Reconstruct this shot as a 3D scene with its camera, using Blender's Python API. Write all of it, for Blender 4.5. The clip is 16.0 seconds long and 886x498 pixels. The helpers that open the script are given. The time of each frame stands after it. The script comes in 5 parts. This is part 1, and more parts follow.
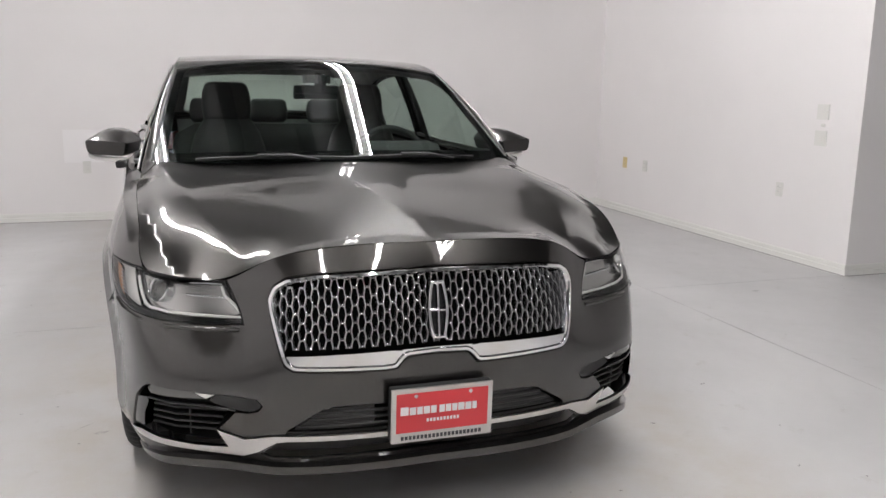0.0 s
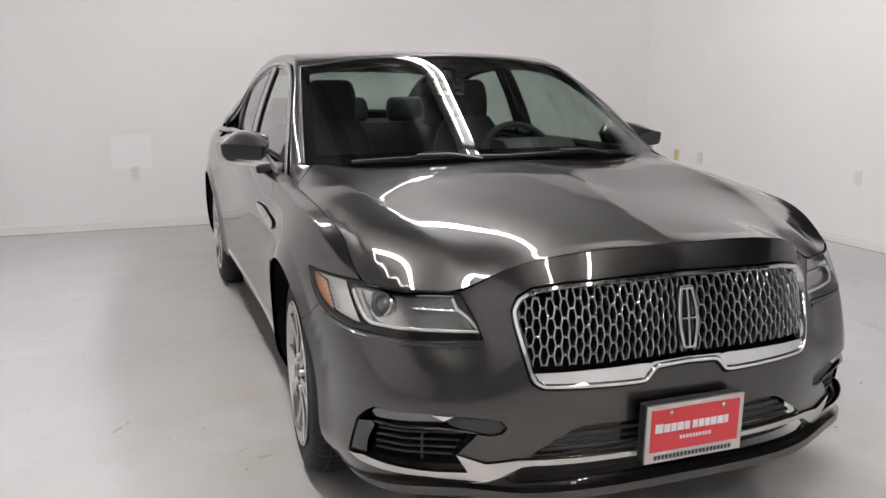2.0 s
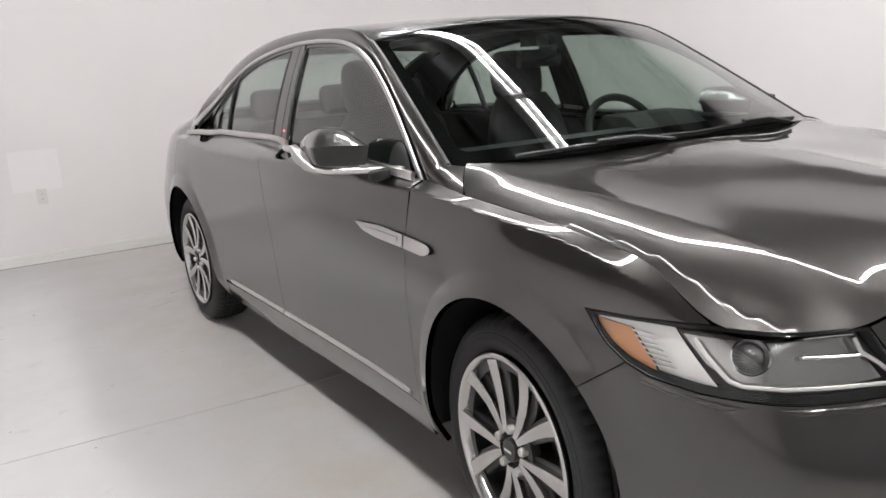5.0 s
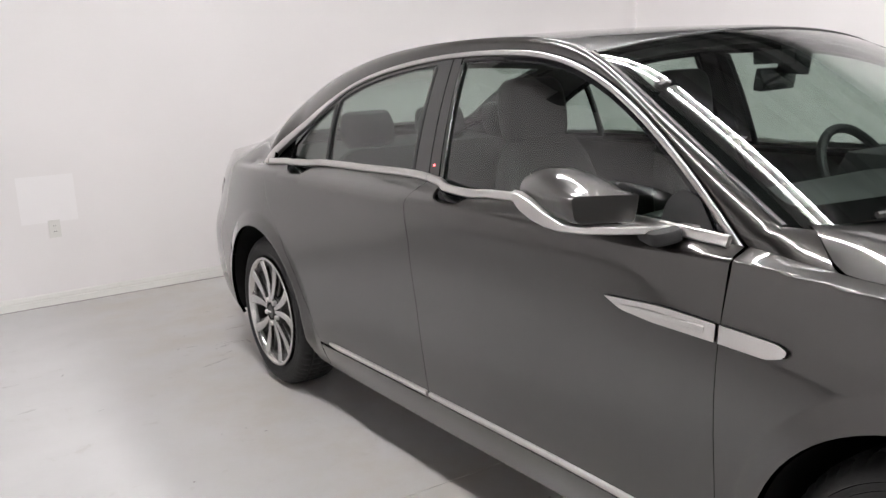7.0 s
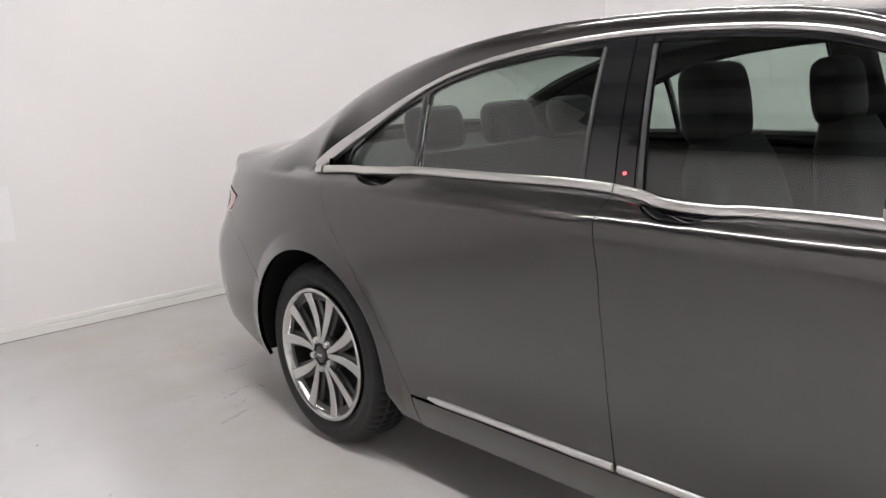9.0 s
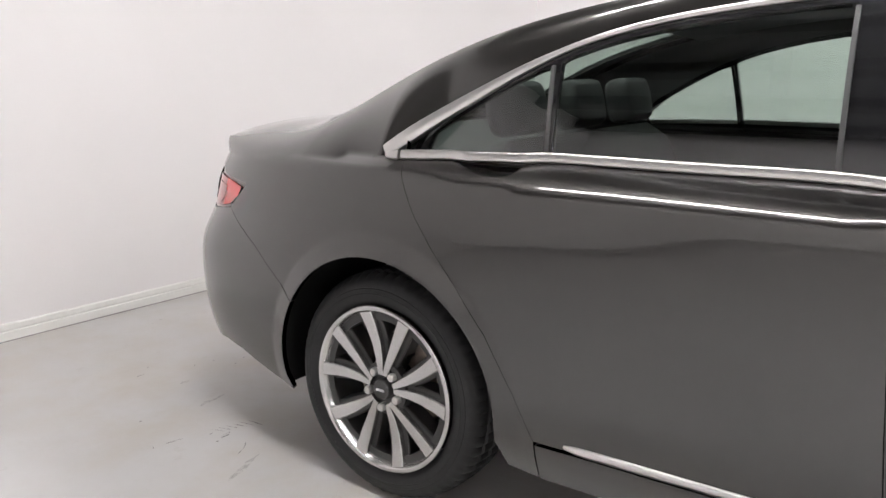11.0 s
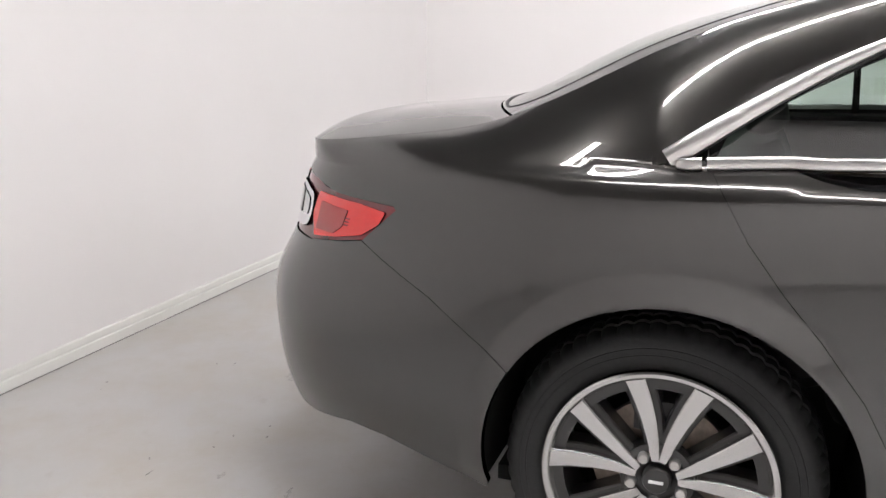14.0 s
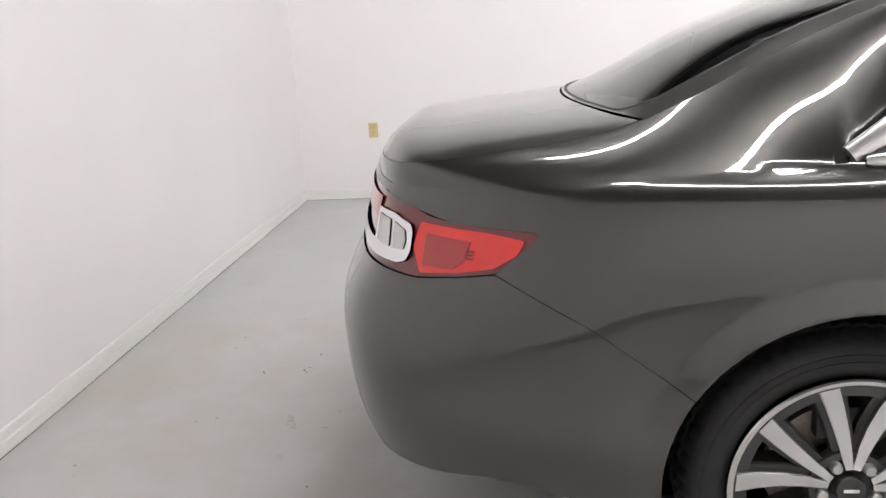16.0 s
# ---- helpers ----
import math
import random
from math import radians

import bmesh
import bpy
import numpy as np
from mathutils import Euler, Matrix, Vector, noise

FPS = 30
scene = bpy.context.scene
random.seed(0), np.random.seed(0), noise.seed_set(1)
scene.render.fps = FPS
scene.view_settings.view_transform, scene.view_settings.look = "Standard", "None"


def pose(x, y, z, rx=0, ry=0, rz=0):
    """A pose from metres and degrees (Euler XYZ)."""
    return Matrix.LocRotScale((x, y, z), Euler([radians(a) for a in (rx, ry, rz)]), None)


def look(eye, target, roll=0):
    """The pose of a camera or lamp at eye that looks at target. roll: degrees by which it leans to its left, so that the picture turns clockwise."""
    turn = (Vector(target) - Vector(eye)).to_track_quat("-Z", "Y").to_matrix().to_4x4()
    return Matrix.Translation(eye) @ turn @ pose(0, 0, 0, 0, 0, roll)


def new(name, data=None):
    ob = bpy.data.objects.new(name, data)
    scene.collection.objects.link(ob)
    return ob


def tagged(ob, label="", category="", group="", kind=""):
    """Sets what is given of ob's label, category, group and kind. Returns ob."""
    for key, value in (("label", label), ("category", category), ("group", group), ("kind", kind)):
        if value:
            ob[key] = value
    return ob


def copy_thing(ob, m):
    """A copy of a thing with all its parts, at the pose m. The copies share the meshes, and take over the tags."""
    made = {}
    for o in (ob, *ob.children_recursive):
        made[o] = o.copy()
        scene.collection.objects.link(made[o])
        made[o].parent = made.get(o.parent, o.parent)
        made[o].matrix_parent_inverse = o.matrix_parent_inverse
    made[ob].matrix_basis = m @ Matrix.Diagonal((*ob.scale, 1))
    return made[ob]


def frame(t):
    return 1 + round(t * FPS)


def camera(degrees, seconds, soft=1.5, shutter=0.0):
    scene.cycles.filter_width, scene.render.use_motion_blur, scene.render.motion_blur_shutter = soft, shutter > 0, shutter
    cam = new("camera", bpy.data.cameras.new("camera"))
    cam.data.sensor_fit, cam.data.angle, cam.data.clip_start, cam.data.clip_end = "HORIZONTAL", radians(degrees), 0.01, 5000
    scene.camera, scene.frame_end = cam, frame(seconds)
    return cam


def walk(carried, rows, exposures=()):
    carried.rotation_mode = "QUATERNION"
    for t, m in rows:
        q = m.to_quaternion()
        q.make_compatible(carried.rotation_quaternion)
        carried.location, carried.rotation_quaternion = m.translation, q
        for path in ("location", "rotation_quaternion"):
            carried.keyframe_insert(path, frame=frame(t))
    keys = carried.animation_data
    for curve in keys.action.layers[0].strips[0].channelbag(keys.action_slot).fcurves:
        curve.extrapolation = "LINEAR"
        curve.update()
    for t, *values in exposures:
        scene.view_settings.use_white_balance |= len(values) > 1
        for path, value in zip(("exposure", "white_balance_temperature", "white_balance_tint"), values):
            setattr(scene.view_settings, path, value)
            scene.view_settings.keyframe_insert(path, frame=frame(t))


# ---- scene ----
cam = camera(55.4, 16.0)
PATH = [
    (0, (-0.78, -3.243, 1.379), (-0.14, -1.389, 0.99), 1.1),
    (0.5, (-0.924, -3.188, 1.381), (-0.276, -1.336, 0.989), 1.2),
    (1, (-1.068, -3.072, 1.371), (-0.414, -1.222, 0.983), 1.0),
    (1.5, (-1.221, -2.939, 1.379), (-0.566, -1.09, 0.99), 0.6),
    (2, (-1.401, -2.813, 1.358), (-0.724, -0.973, 0.963), -0.2),
    (2.5, (-1.562, -2.673, 1.358), (-0.818, -0.863, 0.949), -1.4),
    (3, (-1.676, -2.504, 1.347), (-0.9, -0.708, 0.933), -1.8),
    (5.5, (-2.079, -1.383, 1.329), (-1.061, 0.283, 0.896), -3.7),
    (6, (-2.12, -1.121, 1.348), (-1.091, 0.54, 0.92), -3.3),
    (6.5, (-2.193, -0.859, 1.332), (-1.143, 0.792, 0.917), -3.0),
    (7, (-2.279, -0.604, 1.366), (-1.203, 1.035, 0.97), -2.9),
    (7.5, (-2.337, -0.357, 1.342), (-1.243, 1.27, 0.946), -3.1),
    (8, (-2.397, -0.085, 1.36), (-1.285, 1.531, 0.97), -3.3),
    (8.5, (-2.464, 0.173, 1.342), (-1.267, 1.726, 0.944), -3.3),
    (9, (-2.53, 0.429, 1.355), (-1.229, 1.892, 0.95), -2.7),
    (9.5, (-2.579, 0.678, 1.339), (-1.24, 2.105, 0.93), -2.4),
    (12, (-2.657, 1.941, 1.268), (-0.96, 2.902, 0.826), 1.5),
    (12.5, (-2.653, 2.19, 1.269), (-0.918, 3.072, 0.808), 1.9),
    (13, (-2.648, 2.43, 1.259), (-0.876, 3.228, 0.786), 1.3),
    (13.5, (-2.648, 2.642, 1.278), (-0.852, 3.382, 0.799), 0.6),
    (14, (-2.616, 2.854, 1.275), (-0.79, 3.523, 0.81), -0.1),
    (14.5, (-2.587, 3.079, 1.276), (-0.718, 3.64, 0.836), -0.5),
    (15, (-2.571, 3.299, 1.284), (-0.668, 3.71, 0.828), -1.6),
    (15.5, (-2.567, 3.477, 1.332), (-0.652, 3.778, 0.839), -2.8),
    (16, (-2.532, 3.651, 1.343), (-0.611, 3.855, 0.826), -3.1),
]
walk(cam, [(t, look(e, a, r)) for t, e, a, r in PATH], [(0, -.06), (3, -.04), (6, .20), (9, .26), (12, .52), (16, .42)])
# ==== end of camera

# ---------------------------------------------------------------- light
world = bpy.data.worlds.new("room_air")
world.use_nodes = True
world.node_tree.nodes["Background"].inputs[0].default_value = (.75, .85, 1, 1)
world.node_tree.nodes["Background"].inputs[1].default_value = .05
scene.world = world

# ---------------------------------------------------------------- materials


class Nodes:
    def __init__(self, name):
        self.m = bpy.data.materials.new(name)
        self.m.use_nodes = True
        self.t = self.m.node_tree
        self.b = self.t.nodes["Principled BSDF"]

    def add(self, kind, **values):
        n = self.t.nodes.new(kind)
        for k, v in values.items():
            if k == "color_ramp":
                for i, (p, c) in enumerate(v):
                    e = n.color_ramp.elements[i] if i < 2 else n.color_ramp.elements.new(p)
                    e.position, e.color = p, c
            elif k in n.inputs:
                n.inputs[k].default_value = v
        return n

    def link(self, a, out, b, inp):
        self.t.links.new(a.outputs[out], b.inputs[inp])

    def set(self, **values):
        for k, v in values.items():
            self.b.inputs[k.replace("_", " ")].default_value = v
        return self


def grey(v):
    return (v, v, v, 1)


def plain(name, color, rough=.5, metal=0.0, coat=0.0, grain=0.0, grain_scale=300.0, bump=0.0, **more):
    """Principled material with fine variation of tone, roughness and relief."""
    n = Nodes(name)
    n.set(Roughness=rough, Metallic=metal, Coat_Weight=coat, Coat_Roughness=.03, **more)
    co = n.add("ShaderNodeTexCoord")
    tex = n.add("ShaderNodeTexNoise", Scale=grain_scale, Detail=4.0)
    n.link(co, "Object", tex, "Vector")
    big = n.add("ShaderNodeTexNoise", Scale=3.0, Detail=3.0)
    n.link(co, "Object", big, "Vector")
    mixed = n.add("ShaderNodeMath")
    mixed.operation = "ADD"
    n.link(tex, "Fac", mixed, 0)
    n.link(big, "Fac", mixed, 1)
    ramp = n.add("ShaderNodeMapRange")
    for k, v in (("From Min", .6), ("From Max", 1.4), ("To Min", 1 - grain), ("To Max", 1 + grain)):
        ramp.inputs[k].default_value = v
    n.link(mixed, 0, ramp, 0)
    mul = n.add("ShaderNodeVectorMath")
    mul.operation = "SCALE"
    mul.inputs[0].default_value = color[:3]
    n.link(ramp, 0, mul, "Scale")
    n.link(mul, 0, n.b, "Base Color")
    if bump:
        bp = n.add("ShaderNodeBump", Strength=bump, Distance=.002)
        n.link(tex, "Fac", bp, "Height")
        n.link(bp, "Normal", n.b, "Normal")
    return n.m


def car_paint():
    """Dark grey metallic paint with fine flakes under a clear coat."""
    n = Nodes("dark_grey_metallic_paint")
    n.set(Roughness=.35, Metallic=1.0, Coat_Weight=1.0, Coat_Roughness=.025, Coat_IOR=1.7)
    co = n.add("ShaderNodeTexCoord")
    fl = n.add("ShaderNodeTexNoise", Scale=2600.0, Detail=1.0)
    n.link(co, "Object", fl, "Vector")
    dust = n.add("ShaderNodeTexNoise", Scale=9.0, Detail=6.0)
    n.link(co, "Object", dust, "Vector")
    r = n.add("ShaderNodeValToRGB", color_ramp=[(.30, (.033, .0310, .0296, 1)), (.72, (.064, .0601, .0572, 1))])
    n.link(fl, "Fac", r, "Fac")
    n.link(r, "Color", n.b, "Base Color")
    cr = n.add("ShaderNodeMapRange")
    cr.inputs["To Min"].default_value, cr.inputs["To Max"].default_value = .012, .05
    n.link(dust, "Fac", cr, 0)
    n.link(cr, 0, n.b, "Coat Roughness")
    return n.m


def tinted_glass(name, tint, face=.04):
    """Thin pane; face is what both its faces together mirror head-on."""
    n = Nodes(name)
    n.t.nodes.remove(n.b)
    out = n.t.nodes["Material Output"]
    tr = n.add("ShaderNodeBsdfTransparent", Color=tint)
    gl = n.add("ShaderNodeBsdfGlossy", Roughness=.004, Color=(1, 1, 1, 1))
    lw = n.add("ShaderNodeLayerWeight", Blend=.5)
    fr = n.add("ShaderNodeMath")
    fr.operation = "POWER"
    fr.inputs[1].default_value = 5.0
    n.link(lw, "Facing", fr, 0)
    f0 = n.add("ShaderNodeMath")
    f0.operation = "MULTIPLY_ADD"
    f0.inputs[1].default_value, f0.inputs[2].default_value = 1 - face, face
    n.link(fr, 0, f0, 0)
    mx = n.add("ShaderNodeMixShader")
    n.link(f0, 0, mx, 0)
    n.link(tr, 0, mx, 1)
    n.link(gl, 0, mx, 2)
    n.link(mx, 0, out, "Surface")
    return n.m


def floor_paint():
    """Pale grey painted concrete, half gloss, with scuffs, stains and worn spots."""
    n = Nodes("worn_grey_floor_paint")
    co = n.add("ShaderNodeTexCoord")
    big = n.add("ShaderNodeTexNoise", Scale=.9, Detail=6.0, Roughness=.6)
    mid = n.add("ShaderNodeTexNoise", Scale=7.0, Detail=8.0, Roughness=.7)
    fine = n.add("ShaderNodeTexNoise", Scale=160.0, Detail=3.0)
    for t in (big, mid, fine):
        n.link(co, "Object", t, "Vector")
    tone = n.add("ShaderNodeValToRGB", color_ramp=[(.3, (.47, .465, .465, 1)), (.7, (.56, .55, .55, 1))])
    n.link(big, "Fac", tone, "Fac")
    spot = n.add("ShaderNodeValToRGB", color_ramp=[(.60, grey(0)), (.76, grey(1))])
    n.link(mid, "Fac", spot, "Fac")
    dirt = n.add("ShaderNodeMixRGB")
    dirt.inputs["Color2"].default_value = (.36, .335, .30, 1)
    f = n.add("ShaderNodeMath")
    f.operation = "MULTIPLY"
    f.inputs[1].default_value = .55
    n.link(spot, "Color", f, 0)
    n.link(f, 0, dirt, "Fac")
    n.link(tone, "Color", dirt, "Color1")
    # warmer, walked-over ground round the parked car
    sep = n.add("ShaderNodeSeparateXYZ")
    n.link(co, "Object", sep, 0)
    ax = n.add("ShaderNodeMath")
    ax.operation = "ABSOLUTE"
    n.link(sep, "X", ax, 0)
    wob = n.add("ShaderNodeMath")
    wob.operation = "MULTIPLY_ADD"
    wob.inputs[1].default_value = .5
    n.link(mid, "Fac", wob, 0)
    n.link(ax, 0, wob, 2)
    near = n.add("ShaderNodeMapRange")
    for k, v in (("From Min", 1.35), ("From Max", 1.85), ("To Min", .55), ("To Max", 0.0)):
        near.inputs[k].default_value = v
    n.link(wob, 0, near, 0)
    warm = n.add("ShaderNodeMixRGB")
    warm.inputs["Color2"].default_value = (.47, .437, .395, 1)
    blot = n.add("ShaderNodeMath")
    blot.operation = "MULTIPLY"
    patchy = n.add("ShaderNodeTexNoise", Scale=2.2, Detail=7.0, Roughness=.65)
    n.link(co, "Object", patchy, "Vector")
    pr = n.add("ShaderNodeMapRange")
    for k, v in (("From Min", .42), ("From Max", .66), ("To Min", .35), ("To Max", 1.7)):
        pr.inputs[k].default_value = v
    n.link(patchy, "Fac", pr, 0)
    n.link(near, 0, blot, 0)
    n.link(pr, 0, blot, 1)
    n.link(blot, 0, warm, "Fac")
    n.link(dirt, "Color", warm, "Color1")
    dirt = warm
    speck = n.add("ShaderNodeTexVoronoi", Scale=5.5)
    n.link(co, "Object", speck, "Vector")
    sr = n.add("ShaderNodeValToRGB", color_ramp=[(.018, grey(.9)), (.032, grey(0))])
    n.link(speck, "Distance", sr, "Fac")
    dark = n.add("ShaderNodeMixRGB")
    dark.inputs["Color2"].default_value = (.10, .09, .08, 1)
    n.link(sr, "Color", dark, "Fac")
    n.link(dirt, "Color", dark, "Color1")
    n.link(dark, "Color", n.b, "Base Color")
    rr = n.add("ShaderNodeMapRange")
    rr.inputs["To Min"].default_value, rr.inputs["To Max"].default_value = .26, .50
    n.link(mid, "Fac", rr, 0)
    n.link(rr, 0, n.b, "Roughness")
    bp = n.add("ShaderNodeBump", Strength=.12, Distance=.002)
    n.link(fine, "Fac", bp, "Height")
    n.link(bp, "Normal", n.b, "Normal")
    return n.m


def worn_mark(name, color, cover, size):
    """Thin broken film of dirt, with the floor showing through."""
    n = Nodes(name)
    n.set(Base_Color=color, Roughness=.8)
    co = n.add("ShaderNodeTexCoord")
    t = n.add("ShaderNodeTexNoise", Scale=float(size), Detail=5.0)
    n.link(co, "Object", t, "Vector")
    r = n.add("ShaderNodeValToRGB", color_ramp=[(.36, grey(0)), (.60, grey(cover))])
    n.link(t, "Fac", r, "Fac")
    n.link(r, "Color", n.b, "Alpha")
    return n.m


def wall_paint(name, a, b):
    """White rolled wall paint with faint uneven patches and scuffs."""
    n = Nodes(name)
    n.set(Roughness=.55)
    co = n.add("ShaderNodeTexCoord")
    big = n.add("ShaderNodeTexNoise", Scale=.7, Detail=5.0)
    fine = n.add("ShaderNodeTexNoise", Scale=90.0, Detail=5.0)
    for t in (big, fine):
        n.link(co, "Object", t, "Vector")
    r = n.add("ShaderNodeValToRGB", color_ramp=[(.3, a), (.7, b)])
    n.link(big, "Fac", r, "Fac")
    n.link(r, "Color", n.b, "Base Color")
    bp = n.add("ShaderNodeBump", Strength=.10, Distance=.003)
    n.link(fine, "Fac", bp, "Height")
    n.link(bp, "Normal", n.b, "Normal")
    return n.m


def glowing(name, color, strength):
    n = Nodes(name)
    n.set(Base_Color=grey(.8), Emission_Color=color, Emission_Strength=strength)
    return n.m


PAINT = car_paint()
CHROME = plain("polished_chrome", (.86, .86, .87), .07, 1.0, grain=.03)
SATIN = plain("satin_aluminium_trim", (.66, .645, .63), .30, 1.0, grain=.04)
BLACK = plain("black_plastic", (.018, .018, .018), .45, grain=.2, bump=.15)
GLOSS = plain("gloss_black_trim", (.010, .010, .011), .08, coat=.6, grain=.1)
VOID = plain("dark_inner_liner", (.008, .008, .008), .95, Specular_IOR_Level=.1, grain=.3)
RUBBER = plain("tyre_rubber", (.016, .016, .0165), .62, Specular_IOR_Level=.35, grain=.25, grain_scale=120, bump=.2)
GLASS = tinted_glass("windscreen_glass", (.64, .72, .675, 1), .085)
SIDEGLASS = tinted_glass("tinted_side_glass", (.64, .72, .68, 1), .10)
CLEAR = tinted_glass("clear_lamp_lens", (.94, .95, .95, 1))
FLOOR = floor_paint()
WALL = wall_paint("white_wall_paint", (.78, .755, .75, 1), (.83, .805, .80, 1))
# wall colour darkened to stand in for a dim end of the room
DIMMED = wall_paint("dimmed_wall_paint", (.28, .28, .285, 1), (.33, .33, .335, 1))
TRIM = wall_paint("white_trim_paint", (.74, .73, .70, 1), (.80, .79, .76, 1))
CEILING = wall_paint("ceiling_paint", (.13, .13, .132, 1), (.16, .16, .162, 1))
TUBE = glowing("lamp_tube", (1, .98, .985, 1), 122)
BEAM = plain("dark_steel_beam", (.025, .025, .025), .6, grain=.2)
IVORY = plain("ivory_outlet_plastic", (.62, .50, .26), .4, grain=.05)
PLATEW = plain("white_outlet_plastic", (.70, .69, .66), .35, grain=.03)
FRESH = wall_paint("fresh_wall_paint", (.835, .815, .815, 1), (.865, .845, .845, 1))
JOINT = plain("joint_sealer", (.25, .24, .23), .8, grain=.2)
SCUFF = worn_mark("dark_scuff", (.13, .12, .11, 1), .62, 70)
STAIN = worn_mark("brown_smear", (.45, .42, .385, 1), .22, 40)
SEAL = plain("grey_seal_rubber", (.045, .045, .045), .55, grain=.15)
VINYL = plain("dark_grey_vinyl", (.30, .30, .30), .5, grain=.1)

# ---------------------------------------------------------------- mesh tools


def dense(poly, step):
    """Polygon with points no further apart than step."""
    out = []
    p = np.asarray(poly, float)
    for a, b in zip(p, np.roll(p, -1, axis=0)):
        n = max(1, int(np.ceil(np.linalg.norm(b - a) / step)))
        out += [a + (b - a) * i / n for i in range(n)]
    return np.array(out)


def rounded(poly, r, n=4):
    """Polygon with its corners rounded by r (one number or one per corner)."""
    p = np.asarray(poly, float)
    rs = np.broadcast_to(r, len(p))
    out = []
    for i in range(len(p)):
        a, c, b = p[i - 1], p[i], p[(i + 1) % len(p)]
        la, lb = np.linalg.norm(a - c), np.linalg.norm(b - c)
        d = min(rs[i], la * .45, lb * .45)
        if d < 1e-5:
            out.append(c)
            continue
        u, v = c + (a - c) / la * d, c + (b - c) / lb * d
        for t in np.linspace(0, 1, n + 1):
            out.append((1 - t) ** 2 * u + 2 * t * (1 - t) * c + t * t * v)
    return np.array(out)


def inset(poly, g):
    """Polygon shrunk by g all round."""
    p = np.asarray(poly, float)
    e = np.roll(p, -1, axis=0) - p
    e /= np.maximum(np.linalg.norm(e, axis=1), 1e-9)[:, None]
    area = np.sum(p[:, 0] * np.roll(p[:, 1], -1) - p[:, 1] * np.roll(p[:, 0], -1))
    n = np.stack([-e[:, 1], e[:, 0]], -1) * np.sign(area)
    m = n + np.roll(n, 1, axis=0)
    m /= np.maximum(np.sum(m * m, axis=1), .5)[:, None] / 2
    return p + m * g


def within(pts, poly):
    x, y = pts[:, 0], pts[:, 1]
    a, b = poly, np.roll(poly, -1, axis=0)
    c = np.zeros(len(pts), bool)
    for (x0, y0), (x1, y1) in zip(a, b):
        if y0 != y1:
            c ^= ((y0 > y) != (y1 > y)) & (x < (x1 - x0) * (y - y0) / (y1 - y0) + x0)
    return c


def to_mesh(name, verts, faces, normals=None, smooth=True):
    me = bpy.data.meshes.new(name)
    me.from_pydata([tuple(v) for v in verts], [], [tuple(int(i) for i in f) for f in faces])
    me.polygons.foreach_set("use_smooth", [smooth] * len(me.polygons))
    if normals is not None:
        me.normals_split_custom_set_from_vertices([tuple(n) for n in normals])
    return me


def add(name, me, material, parent=None, label=""):
    ob = new(name, me)
    me.materials.clear()
    me.materials.append(material)
    ob.parent = parent
    if label:
        ob["label"] = label
    return ob


def part(name, bm, material, parent=None, label="", smooth=True):
    """Links a bmesh as one mesh object under a thing or a part."""
    me = bpy.data.meshes.new(name)
    bm.to_mesh(me)
    bm.free()
    me.polygons.foreach_set("use_smooth", [smooth] * len(me.polygons))
    if smooth:
        me.set_sharp_from_angle(angle=.62)
    return add(name, me, material, parent, label)


